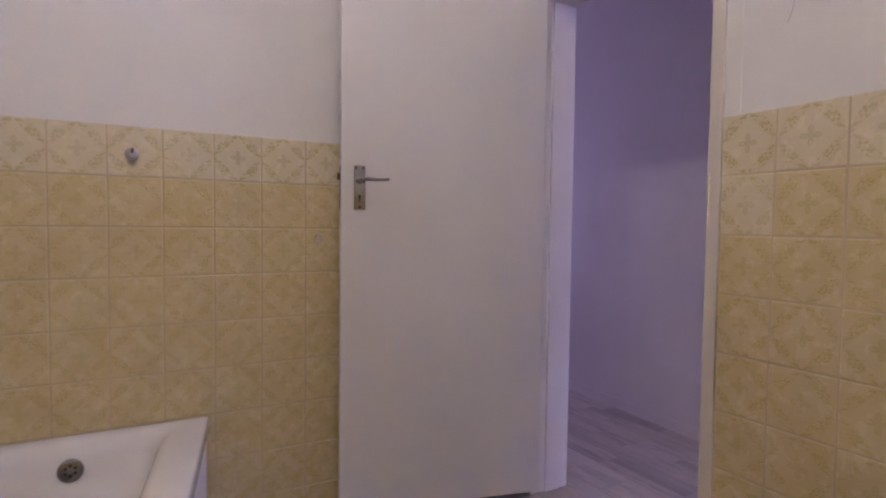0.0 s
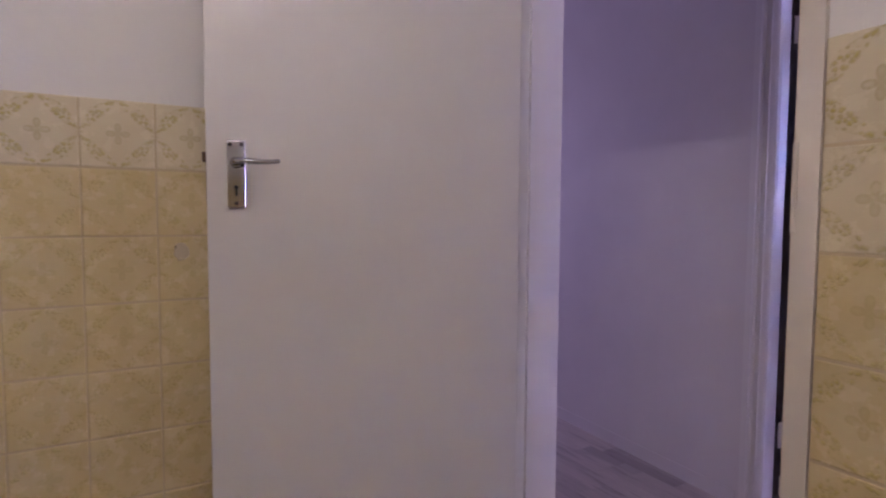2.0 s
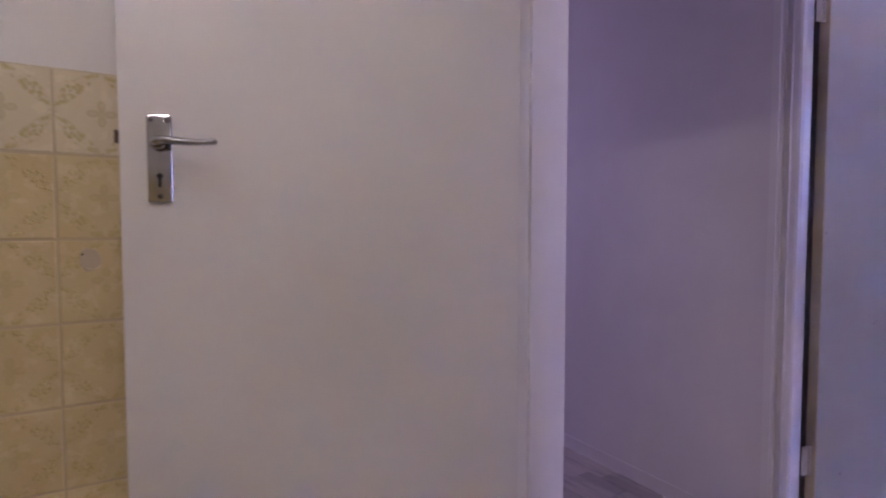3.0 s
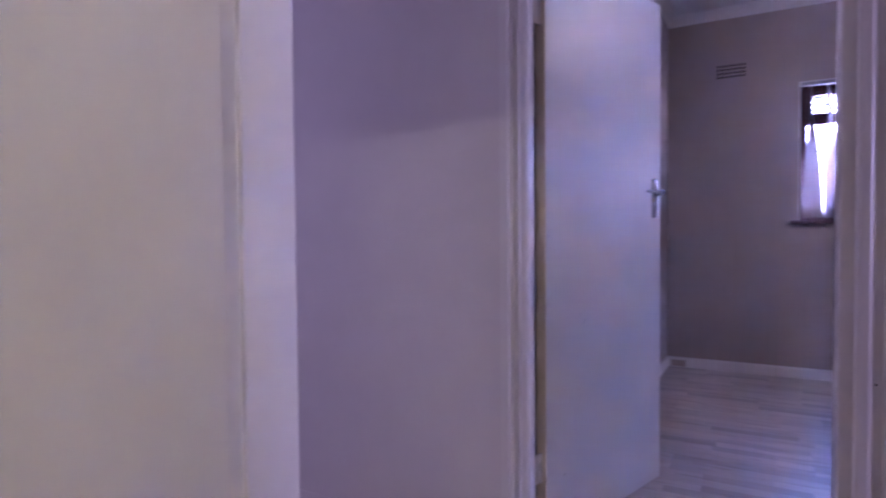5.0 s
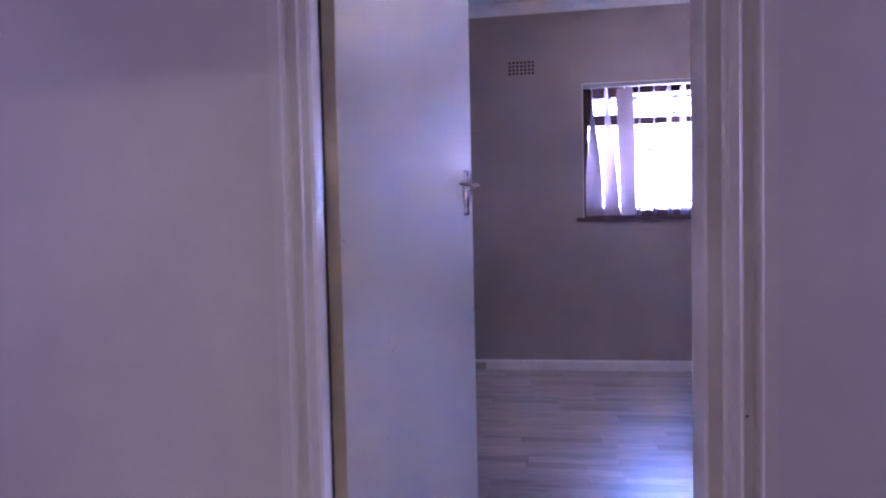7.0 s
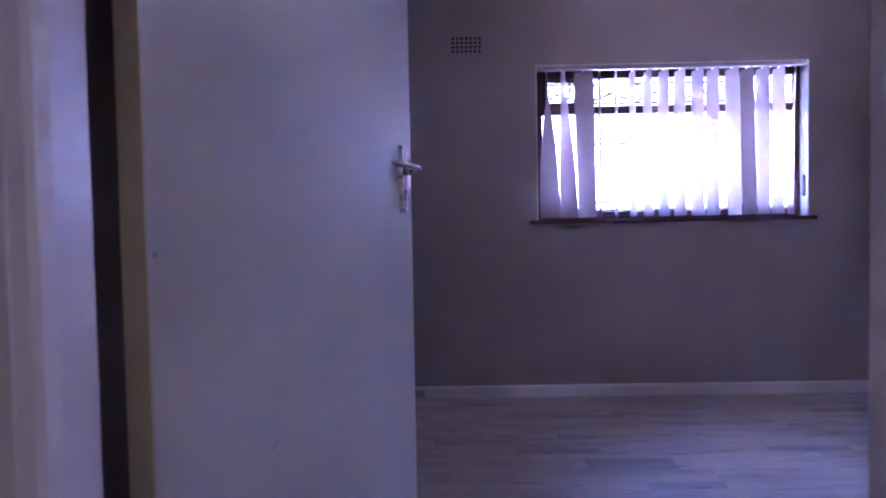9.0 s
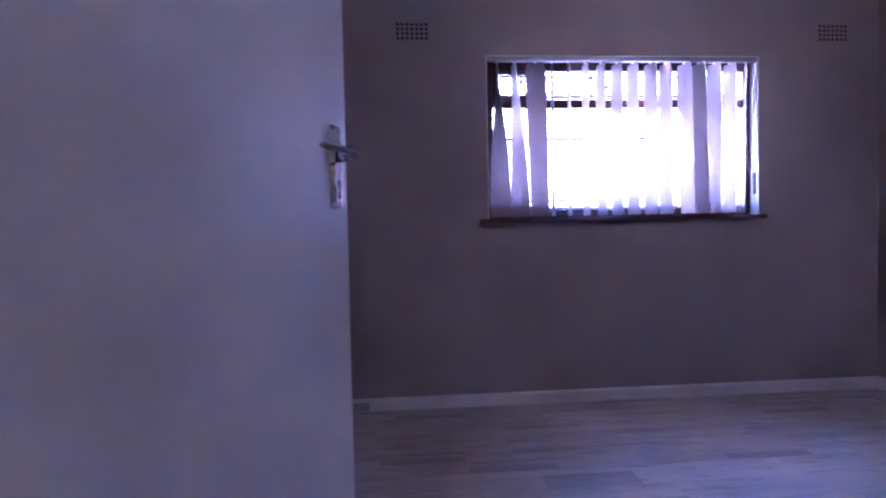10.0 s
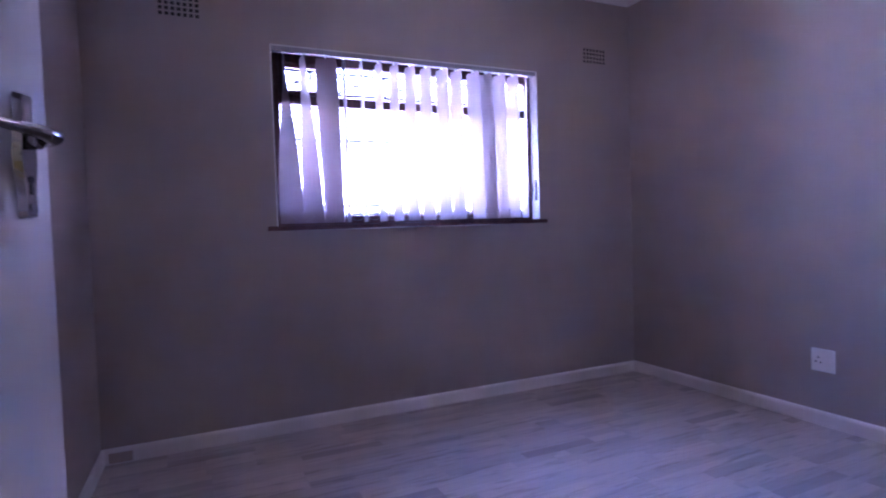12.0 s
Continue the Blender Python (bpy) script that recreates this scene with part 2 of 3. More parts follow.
TILE_BESIDE = make_tile("mustard_tile_raised", (0.60, 0.48, 0.215), (0.66, 0.555, 0.30), (0.49, 0.40, 0.08), 0.72)
TILE_TOP = make_tile("cream_tile", (0.65, 0.565, 0.35), (0.69, 0.615, 0.42), (0.47, 0.385, 0.085), 0.85)

# ---- mesh helpers ----


def link(name, bm, material, parent=None, label="", smooth=False, kind="", category=""):
    me = bpy.data.meshes.new(name)
    bmesh.ops.recalc_face_normals(bm, faces=bm.faces)
    bm.to_mesh(me)
    bm.free()
    for m in material if isinstance(material, (list, tuple)) else (material,):
        me.materials.append(m)
    if smooth:
        me.polygons.foreach_set("use_smooth", [True] * len(me.polygons))
    ob = new(name, me)
    ob.parent = parent
    return tagged(ob, label, category, "", kind)


def part(name, bm, material, parent, label="", smooth=False):
    return link(name, bm, material, parent, label, smooth)


def thing(name, label, category, place=(0, 0, 0), turn=0.0, group="", kind=""):
    ob = new(name)
    ob.empty_display_size = 0.1
    ob.matrix_basis = pose(*place, 0, 0, turn)
    return tagged(ob, label, category, group, kind)


def add_box(bm, x0, y0, z0, x1, y1, z1, bevel=0.0, segments=2):
    made = bmesh.ops.create_cube(bm, size=1)["verts"]
    for v in made:
        v.co = Vector(((x0 + x1) / 2 + v.co.x * (x1 - x0), (y0 + y1) / 2 + v.co.y * (y1 - y0), (z0 + z1) / 2 + v.co.z * (z1 - z0)))
    if bevel:
        edges = list({e for v in made for e in v.link_edges})
        bmesh.ops.bevel(bm, geom=edges, offset=bevel, segments=segments, profile=0.5, affect="EDGES", clamp_overlap=True)
    return bm


def box(*args, **kw):
    return add_box(bmesh.new(), *args, **kw)


def prism(outline, z0, z1):
    """An upright solid over an outline of (x, y) points."""
    bm = bmesh.new()
    low = [bm.verts.new((x, y, z0)) for x, y in outline]
    high = [bm.verts.new((x, y, z1)) for x, y in outline]
    bm.faces.new(low)
    bm.faces.new(high)
    for i in range(len(outline)):
        j = (i + 1) % len(outline)
        bm.faces.new((low[i], low[j], high[j], high[i]))
    return bm


def sweep(profile, path, closed_ends=True):
    """A moulding: profile (out, up) points carried along (x, y, z) points; 'out' is to the right of the way."""
    bm = bmesh.new()
    rings = []
    pts = [Vector(p) for p in path]
    for i, p in enumerate(pts):
        a = (pts[i] - pts[i - 1]).normalized() if i else (pts[1] - pts[0]).normalized()
        b = (pts[i + 1] - pts[i]).normalized() if i < len(pts) - 1 else a
        ra, rb = Vector((a.y, -a.x, 0)), Vector((b.y, -b.x, 0))
        m = (ra + rb).normalized()
        m = m / max(0.3, m.dot(ra))
        rings.append([bm.verts.new(p + m * o + Vector((0, 0, u))) for o, u in profile])
    k = len(profile)
    for r0, r1 in zip(rings, rings[1:]):
        for i in range(k):
            bm.faces.new((r0[i], r0[(i + 1) % k], r1[(i + 1) % k], r1[i]))
    if closed_ends:
        bm.faces.new(rings[0])
        bm.faces.new(rings[-1])
    return bm


def add_tube(bm, points, radii, sides=12, squash=1.0):
    """A round bar through points, with a radius at each; squash flattens it in z."""
    rings = []
    pts = [Vector(p) for p in points]
    for i, (p, r) in enumerate(zip(pts, radii)):
        way = (pts[min(i + 1, len(pts) - 1)] - pts[max(i - 1, 0)]).normalized()
        side = way.cross(Vector((0, 0, 1)))
        side = side.normalized() if side.length > 1e-4 else Vector((1, 0, 0))
        up = side.cross(way).normalized()
        rings.append([bm.verts.new(p + side * math.cos(a) * r + up * math.sin(a) * r * squash)
                      for a in (2 * math.pi * j / sides for j in range(sides))])
    for r0, r1 in zip(rings, rings[1:]):
        for j in range(sides):
            bm.faces.new((r0[j], r0[(j + 1) % sides], r1[(j + 1) % sides], r1[j]))
    bm.faces.new(rings[0])
    bm.faces.new(rings[-1])
    return bm


def tube(points, radii, sides=12, squash=1.0):
    if not isinstance(radii, (list, tuple)):
        radii = [radii] * len(points)
    return add_tube(bmesh.new(), points, radii, sides, squash)


def disc(centre, way, radius, depth, sides=24, bevel=0.0):
    """A short round solid that stands on centre and points along way."""
    c, w = Vector(centre), Vector(way).normalized()
    pts, rad = [c], [radius]
    if bevel:
        pts += [c + w * (depth - bevel), c + w * (depth - bevel * 0.3), c + w * depth]
        rad += [radius, radius - bevel * 0.3, radius - bevel]
    else:
        pts.append(c + w * depth)
        rad.append(radius)
    return tube(pts, rad, sides)


# ---- plan ----
# x runs from the bathroom through the hall into the bedroom, y to the north
BATH_W, BATH_S, BATH_N = -2.85, -2.60, 0.306
BATH_E = -0.032                              # bathroom face of the wall with the first door
HALL_W, HALL_E = 0.15, 1.09
HALL_S, HALL_N = -4.60, 3.60
BED_W, BED_E = 1.215, 4.26
BED_S = -3.52
BED_NW, BED_NE = 0.035, -0.088               # the north wall is slightly out of square
TOP = 2.745
LEAF_H, HEAD, BATH_HEAD = 2.032, 2.045, 1.988


def pierced(x0, x1, ys, zs, holes):
    """A wall between x0 and x1 over the grid of ys and zs, with the cells named in holes left open; one closed mesh."""
    bm = bmesh.new()
    made = {}

    def at(x, i, j):
        key = (x, i, j)
        if key not in made:
            made[key] = bm.verts.new((x, ys[i], zs[j]))
        return made[key]

    def solid(i, j):
        return 0 <= i < len(ys) - 1 and 0 <= j < len(zs) - 1 and (i, j) not in holes

    for i in range(len(ys) - 1):
        for j in range(len(zs) - 1):
            if not solid(i, j):
                continue
            for x in (x0, x1):
                bm.faces.new((at(x, i, j), at(x, i + 1, j), at(x, i + 1, j + 1), at(x, i, j + 1)))
            for di, dj, (a, b) in ((-1, 0, ((0, 0), (0, 1))), (1, 0, ((1, 0), (1, 1))), (0, -1, ((0, 0), (1, 0))), (0, 1, ((0, 1), (1, 1)))):
                if not solid(i + di, j + dj):
                    bm.faces.new((at(x0, i + a[0], j + a[1]), at(x0, i + b[0], j + b[1]), at(x1, i + b[0], j + b[1]), at(x1, i + a[0], j + a[1])))
    return bm


def wall(name, bm, material, label):
    return link(name, bm, material, None, label, False, "structure", "wall")


# ---- floor, ceiling ----
floor = link("floor", box(BATH_W - 0.1, -4.75, -0.12, BED_E + 0.22, 3.75, -0.009), CONCRETE, None, "grey-washed laminate floor boards on a concrete slab", False, "structure", "floor")
ceiling = link("ceiling", box(BATH_W - 0.1, -4.75, TOP, BED_E + 0.3, 3.75, TOP + 0.12), CEILING, None, "flat white painted ceiling", False, "structure", "ceiling")

# ---- walls ----
N_JAMB, S_JAMB = 0.03, -0.822                # first door: the hole in the wall
wall("wall_bath_north", box(BATH_W - 0.1, BATH_N, 0, HALL_W - 0.002, BATH_N + 0.12, TOP), PLASTER, "white plastered wall above old yellow tiles")
wall("wall_bath_west", box(BATH_W - 0.1, BATH_S, 0, BATH_W, BATH_N, TOP), PLASTER, "plain white plastered bathroom wall")
wall("wall_bath_south", box(BATH_W - 0.1, BATH_S - 0.1, 0, HALL_W, BATH_S, TOP), PLASTER, "plain white plastered bathroom wall")
bath_east = pierced(BATH_E, HALL_W, [BATH_S, S_JAMB, N_JAMB, BATH_N], [0, BATH_HEAD + 0.03, TOP], {(1, 0)})
wall_bath_east = wall("wall_bath_east", bath_east, PLASTER, "white plastered wall with a doorway and yellow tiles")
wall("wall_hall_west", box(HALL_W - 0.1, BATH_N + 0.12, 0, HALL_W, HALL_N, TOP), HALL_PAINT, "plain off-white hall wall")
wall("wall_hall_west_south", box(HALL_W - 0.1, HALL_S, 0, HALL_W, BATH_S - 0.1, TOP), HALL_PAINT, "plain off-white hall wall")
# end walls closing the hall; their openings are added to hold the fill lamps
for end_, y_ in (("north", HALL_N + 0.1), ("south", HALL_S)):
    bm = pierced(y_ - 0.1, y_, [-HALL_E - (0.3 if end_ == "north" else 0.06), -0.97, -0.27, -HALL_W + 0.1], [0, 0.90, 2.00, TOP], {(1, 1)})
    bmesh.ops.transform(bm, matrix=Matrix(((0, -1, 0, 0), (1, 0, 0, 0), (0, 0, 1, 0), (0, 0, 0, 1))), verts=bm.verts)
    wall("wall_hall_" + end_, bm, HALL_PAINT, "plain off-white hall wall with an unseen opening added for a fill lamp")
# unseen panes, made up to close the fill lamps' openings
for name_, y_ in (("window_2", HALL_S - 0.085), ("window_3", HALL_N + 0.075)):
    link(name_, box(0.27, y_, 0.90, 0.97, y_ + 0.01, 2.00), PLASTIC, None, "unseen pane added behind a fill lamp at the end of the hall", False, "structure", "window")
B_N, B_S = -0.012, -0.880                    # second door: the hole in the wall
mid = (HALL_E + BED_W) / 2
hall_east = pierced(HALL_E, mid, [HALL_S, B_S, B_N, 0.04], [0, HEAD + 0.03, TOP], {(1, 0)})
HALL_LEAN = 0.16                             # how far the wall has run out at the hall's north end
wall("wall_hall_east_north", prism([(HALL_E, 0.04), (HALL_E + HALL_LEAN, HALL_N), (HALL_E + 0.3, HALL_N), (mid, 0.2), (mid, 0.04)], 0, TOP), HALL_PAINT, "plain off-white painted hall wall")
wall("wall_hall_east", hall_east, HALL_PAINT, "off-white painted hall wall with a doorway")
bed_west = pierced(mid, BED_W, [BED_S, B_S, B_N, 0.2], [0, HEAD + 0.03, TOP], {(1, 0)})
wall("wall_bed_west", bed_west, TAUPE, "taupe painted bedroom wall with a doorway")
wall("wall_bed_north", prism([(BED_W, BED_NW), (BED_E + 0.2, BED_NE - 0.008), (BED_E + 0.2, 0.2), (BED_W, 0.2)], 0, TOP), TAUPE, "taupe painted bedroom wall behind the open door")
wall("wall_bed_south", box(mid, BED_S - 0.15, 0, BED_E + 0.2, BED_S, TOP), TAUPE, "taupe painted bedroom wall with a power socket")
WIN_N, WIN_S, WIN_LOW, WIN_HIGH = -0.972, -2.712, 1.148, 2.141
bed_east = pierced(BED_E, BED_E + 0.2, [BED_S, WIN_S, WIN_N, BED_NE], [0, WIN_LOW - 0.026, WIN_HIGH, TOP], {(1, 1)})
wall("wall_bed_east", bed_east, TAUPE, "taupe painted outer wall with a wide window")

# white plaster lining of the window's reveal
reveal = bmesh.new()
add_box(reveal, BED_E + 0.002, WIN_S, WIN_LOW, BED_E + 0.2, WIN_S + 0.006, WIN_HIGH)
add_box(reveal, BED_E + 0.002, WIN_N - 0.006, WIN_LOW, BED_E + 0.2, WIN_N, WIN_HIGH)
add_box(reveal, BED_E + 0.002, WIN_S + 0.006, WIN_HIGH - 0.006, BED_E + 0.2, WIN_N - 0.006, WIN_HIGH)
link("trim_window_reveal", reveal, PLASTER, None, "white painted window reveal", False, "structure", "trim")

# ---- cornice and skirtings ----
COVE = [(0.0, -0.070), (0.008, -0.070), (0.010, -0.060), (0.020, -0.042), (0.036, -0.026), (0.054, -0.014), (0.066, -0.010), (0.068, -0.002), (0.0, -0.002)]
link("trim_cornice", sweep(COVE, [(BED_W, B_N - 0.3, TOP), (BED_W, BED_NW, TOP), (BED_E, BED_NE, TOP), (BED_E, BED_S, TOP), (BED_W, BED_S, TOP), (BED_W, B_N - 0.3, TOP)]), CEILING, None,
     "white moulded plaster cornice under the ceiling", False, "structure", "cornice")
SKIRT = [(0.0005, 0.0), (0.015, 0.0), (0.015, 0.060), (0.012, 0.069), (0.007, 0.075), (0.0005, 0.076)]
link("baseboard", sweep(SKIRT, [(BED_W + 0.12, BED_NW - 0.005, 0), (BED_E, BED_NE, 0), (BED_E, BED_S, 0), (BED_W, BED_S, 0), (BED_W, B_S - 0.09, 0)]), GLOSS, None,
     "white gloss painted bedroom skirting board", False, "structure", "skirting")
part("scuff", sweep([(0.0152, 0.004), (0.0162, 0.006), (0.0162, 0.052), (0.0152, 0.055)], [(BED_E, BED_NE - 0.030, 0), (BED_E, BED_NE - 0.135, 0)]), SCUFF, bpy.data.objects["baseboard"], "brown scuff on the skirting")
HALL_SKIRT = [(0.0005, 0.0), (0.0035, 0.0), (0.0035, 0.060), (0.0005, 0.0605)]
link("baseboard_hall", sweep(HALL_SKIRT, [(HALL_E + 0.0007, B_N + 0.070, 0), (HALL_E + HALL_LEAN, HALL_N, 0)][::-1]), HALL_PAINT, None,
     "low hall skirting painted like the wall", False, "structure", "skirting")

# ---- door frames ----


def upright(name, outline, material, parent, z1, label=""):
    return part(name, prism(outline, 0, z1), material, parent, label)


frame_1 = thing("trim_door_frame", "white gloss painted wooden door frame of the bathroom", "door frame", kind="structure")
upright("jamb", [(-0.034, 0.044), (-0.034, 0.052), (0.156, 0.052), (0.156, 0.027), (0.116, 0.027), (0.112, 0.020), (0.038, 0.020), (0.038, 0.044)], GLOSS, frame_1, BATH_HEAD)
upright("jamb", [(-0.042, -0.738), (-0.029, -0.738), (-0.024, -0.815), (0.156, -0.819), (0.156, -0.822), (-0.031, -0.822), (-0.031, -0.776), (-0.042, -0.776)], CREAM, frame_1, BATH_HEAD, "chipped cream painted jamb")
part("head_jamb", box(-0.0425, -0.822, BATH_HEAD, 0.1565, 0.052, BATH_HEAD + 0.04, bevel=0.003), GLOSS, frame_1)
part("head_stop", box(0.04, -0.812, BATH_HEAD - 0.012, 0.15, 0.02, BATH_HEAD - 0.0005), GLOSS, frame_1)
part("strike_plate", box(-0.0435, -0.7445, 1.10, -0.030, -0.7362, 1.24, bevel=0.0015), CREAM, frame_1, "paint-smeared strike plate")
part("architrave", box(HALL_W, 0.052, 0, HALL_W + 0.015, 0.115, BATH_HEAD + 0.10, bevel=0.004), GLOSS, frame_1)
part("architrave", box(HALL_W, -0.886, 0, HALL_W + 0.015, -0.822, BATH_HEAD + 0.10, bevel=0.004), GLOSS, frame_1)

frame_2 = thing("trim_door_frame", "white gloss painted moulded door frame of the bedroom", "door frame", kind="structure")
CASING = [(0.0, 0.0), (0.0, 0.006), (0.026, 0.008), (0.029, 0.014), (0.033, 0.0175), (0.037, 0.018), (0.042, 0.015), (0.046, 0.010), (0.064, 0.010), (0.068, 0.015), (0.075, 0.020), (0.092, 0.021), (0.099, 0.017), (0.1015, 0.0)]


def casing(x, y, way, out, z1):
    """An upright moulded architrave: starts at its outer edge y and runs way (+1 or -1) towards the opening; out is the face's direction."""
    return prism([(x + out * d, y + way * o) for o, d in CASING], 0, z1)


part("architrave", casing(HALL_E, 0.041, -1, -1, HEAD + 0.07), GLOSS, frame_2)
part("architrave", casing(HALL_E, -0.9705, 1, -1, HEAD + 0.07), CREAM, frame_2, "cream painted architrave with drips")
part("head_architrave", box(HALL_E - 0.018, -0.869, HEAD + 0.004, HALL_E, -0.060, HEAD + 0.07, bevel=0.004), GLOSS, frame_2)
upright("jamb", [(HALL_E - 0.002, -0.012), (1.203, -0.012), (1.203, -0.022), (1.168, -0.022), (1.168, -0.042), (1.104, -0.044), (1.100, -0.052), (HALL_E - 0.002, -0.054)], GLOSS, frame_2, HEAD)
upright("jamb", [(HALL_E - 0.004, -0.869), (HALL_E - 0.004, -0.842), (HALL_E - 0.001, -0.838), (1.172, -0.838), (1.172, -0.870), (BED_W + 0.002, -0.870), (BED_W + 0.002, -0.880), (HALL_E + 0.001, -0.880), (HALL_E + 0.001, -0.869)], CREAM, frame_2, HEAD, "yellowed cream jamb")
part("head_jamb", box(HALL_E - 0.002, -0.880, HEAD, BED_W + 0.002, -0.012, HEAD + 0.03), GLOSS, frame_2)
part("head_stop", box(HALL_E, -0.838, HEAD - 0.014, 1.168, -0.045, HEAD - 0.0005), GLOSS, frame_2)

# ---- doors ----
# a leaf lies along its own x from the hinge; its seen face is y = 0 and its thickness goes to +y or -y


def keyhole(x, y, z, face):
    bm = disc((x, y, z + 0.006), (0, face, 0), 0.0048, 0.0016, 14)
    add_box(bm, x - 0.0022, min(y, y + face * 0.0016), z - 0.014, x + 0.0022, max(y, y + face * 0.0016), z + 0.005)
    return bm


def add_screw(parent, x, y, z, face):
    part("screw", disc((x, y, z), (0, face, 0), 0.0046, 0.0012, 12), SCREW, parent)


def door(name, label, place, turn, length, thick, face, material, handle_x, lever_way, curved, gap=0.0, foot=0.010, top_z=2.042):
    d = thing(name, label, "door", place, turn, kind="structure")
    y0, y1 = (0, thick) if face < 0 else (-thick, 0)
    leaf = part("leaf", box(gap, y0, foot, length, y1, top_z, bevel=0.0025), material, d)
    z0, z1 = (1.136, 1.302) if curved else (1.140, 1.299)
    f = face
    if curved:
        bm = bmesh.new()
        outline = []
        for i in range(21):
            t = i / 20
            outline.append((0.0175 + 0.0030 * math.cos(2 * math.pi * (t - 0.5) * 1.5) - 0.010 * max(0, abs(t - 0.5) * 2 - 0.9) * 10 * 0.5, z0 + (z1 - z0) * t))
        ring = [(handle_x + w, z) for w, z in outline] + [(handle_x - w, z) for w, z in reversed(outline)]
        back = [bm.verts.new((x, 0, z)) for x, z in ring]
        front = [bm.verts.new((handle_x + (x - handle_x) * 0.80, f * 0.010, z0 + 0.003 + (z - z0) * (z1 - z0 - 0.006) / (z1 - z0))) for x, z in ring]
        bm.faces.new(front)
        bm.faces.new(back)
        for i in range(len(ring)):
            j = (i + 1) % len(ring)
            bm.faces.new((back[i], back[j], front[j], front[i]))
    else:
        bm = box(handle_x - 0.0205, min(0, f * 0.0085), z0, handle_x + 0.0205, max(0, f * 0.0085), z1, bevel=0.0020, segments=3)
    plate = part("door_handle", bm, CHROME, d, "chrome lever handle on a long back plate")
    top = f * (0.010 if curved else 0.0085)
    zc = 1.240 if curved else 1.246
    part("boss", disc((handle_x, top, zc), (0, f, 0), 0.0125, 0.016, 20, 0.003), CHROME, plate, smooth=True)
    w = lever_way
    if curved:
        pts = [(handle_x - w * 0.004, top + f * 0.010, zc), (handle_x - w * 0.002, top + f * 0.026, zc + 0.001), (handle_x + w * 0.010, top + f * 0.036, zc + 0.002), (handle_x + w * 0.04, top + f * 0.040, zc + 0.003),
               (handle_x + w * 0.078, top + f * 0.038, zc + 0.003), (handle_x + w * 0.128, top + f * 0.034, zc + 0.002), (handle_x + w * 0.142, top + f * 0.033, zc + 0.001)]
        rad = [0.011, 0.0115, 0.0125, 0.0105, 0.0085, 0.0075, 0.004]
    else:
        pts = [(handle_x, top + f * 0.012, zc), (handle_x, top + f * 0.030, zc), (handle_x + w * 0.006, top + f * 0.039, zc + 0.001), (handle_x + w * 0.02, top + f * 0.043, zc + 0.002),
               (handle_x + w * 0.055, top + f * 0.043, zc), (handle_x + w * 0.082, top + f * 0.042, zc + 0.001), (handle_x + w * 0.098, top + f * 0.041, zc + 0.003), (handle_x + w * 0.102, top + f * 0.041, zc + 0.003)]
        rad = [0.0095, 0.0095, 0.0100, 0.0092, 0.0072, 0.0062, 0.0068, 0.0035]
    part("lever", tube(pts, rad, 14, 0.85), CHROME, plate, smooth=True)
    part("keyhole", keyhole(handle_x, top, 1.182, f), BLACK, plate)
    for zz in ((z0 + 0.010,) if not curved else (z0 + 0.016,)):
        add_screw(plate, handle_x, top, zz, f)
    for xx in (-0.013, 0.013):
        if not curved:
            add_screw(plate, handle_x + xx, top, z1 - 0.010, f)
    # lock case plate and latch on the closing edge
    lock = part("latch_plate", box(length - 0.0002, y0 + 0.009, 1.145, length + 0.0016, y1 - 0.009, 1.300, bevel=0.0006), TARNISH, d, "tarnished brown lock face")
    part("latch", box(length + 0.001, y0 + 0.014, 1.248, length + 0.011, y1 - 0.014, 1.272, bevel=0.002), TARNISH, lock)
    return d


def hinge(parent, x, y, z, span, turn=0.0):
    """A butt hinge: knuckle and two flaps, painted over."""
    bm = tube([(x, y, z), (x, y, z + 0.1)], 0.0062, 12)
    add_box(bm, x - span, y - 0.0015, z, x - 0.003, y + 0.0015, z + 0.1)
    add_box(bm, x + 0.003, y - 0.0015, z, x + span * 0.8, y + 0.0015, z + 0.1)
    return part("hinge", bm, CREAM, parent, "painted-over butt hinge")


# the bathroom door stands open past a right angle, short of the tiled wall
bath_turn = math.degrees(math.atan2(0.198, -0.780))
door_1 = door("door_1", "open white painted flush bathroom door with chrome handle", (0.0, 0.0, 0.0), bath_turn, 0.805, 0.040, 1, LEAF, 0.738, -1, False, 0.010, 0.022, BATH_HEAD - 0.003)

bed_turn = math.degrees(math.atan2(-0.313 + 0.052, 2.036 - 1.256))
door_2 = door("door_2", "open white painted flush bedroom door with chrome handle", (1.256, -0.052, 0.0), bed_turn, 0.822, 0.040, -1, LEAF_BEDROOM, 0.760, -1, True)
for zz in (0.233, 1.766):
    hinge(door_2, -0.010, 0.018, zz, 0.030)
# strip whose yellow stands in for lamp light falling on the hinge edge
part("edge", box(-0.0014, 0.0005, 0.012, 0.0012, 0.0395, 2.040), WARM_LIT_EDGE, door_2, "cream hinge edge of the leaf, tinted with warm lamp light")
for x, z, r in ((0.105, 0.232, 0.0040), (0.194, 0.515, 0.0022), (0.011, 1.068, 0.0030), (0.206, 0.783, 0.0018)):
    part("scuff", disc((x, 0.0, z), (0, -1, 0), r, 0.0006, 10), STEEL, door_2, "small dark nick in the paint")
part("scuff", tube([(0.222, -0.0006, 0.750), (0.231, -0.0010, 0.755), (0.241, -0.0006, 0.763)], 0.0008, 6), STEEL, door_2, "thin dark scratch")
part("nick", disc((HALL_E - 0.0102, -0.912, 0.715), (-1, 0, 0), 0.0026, 0.0006, 8), BLACK, frame_2, "small dark nail hole")
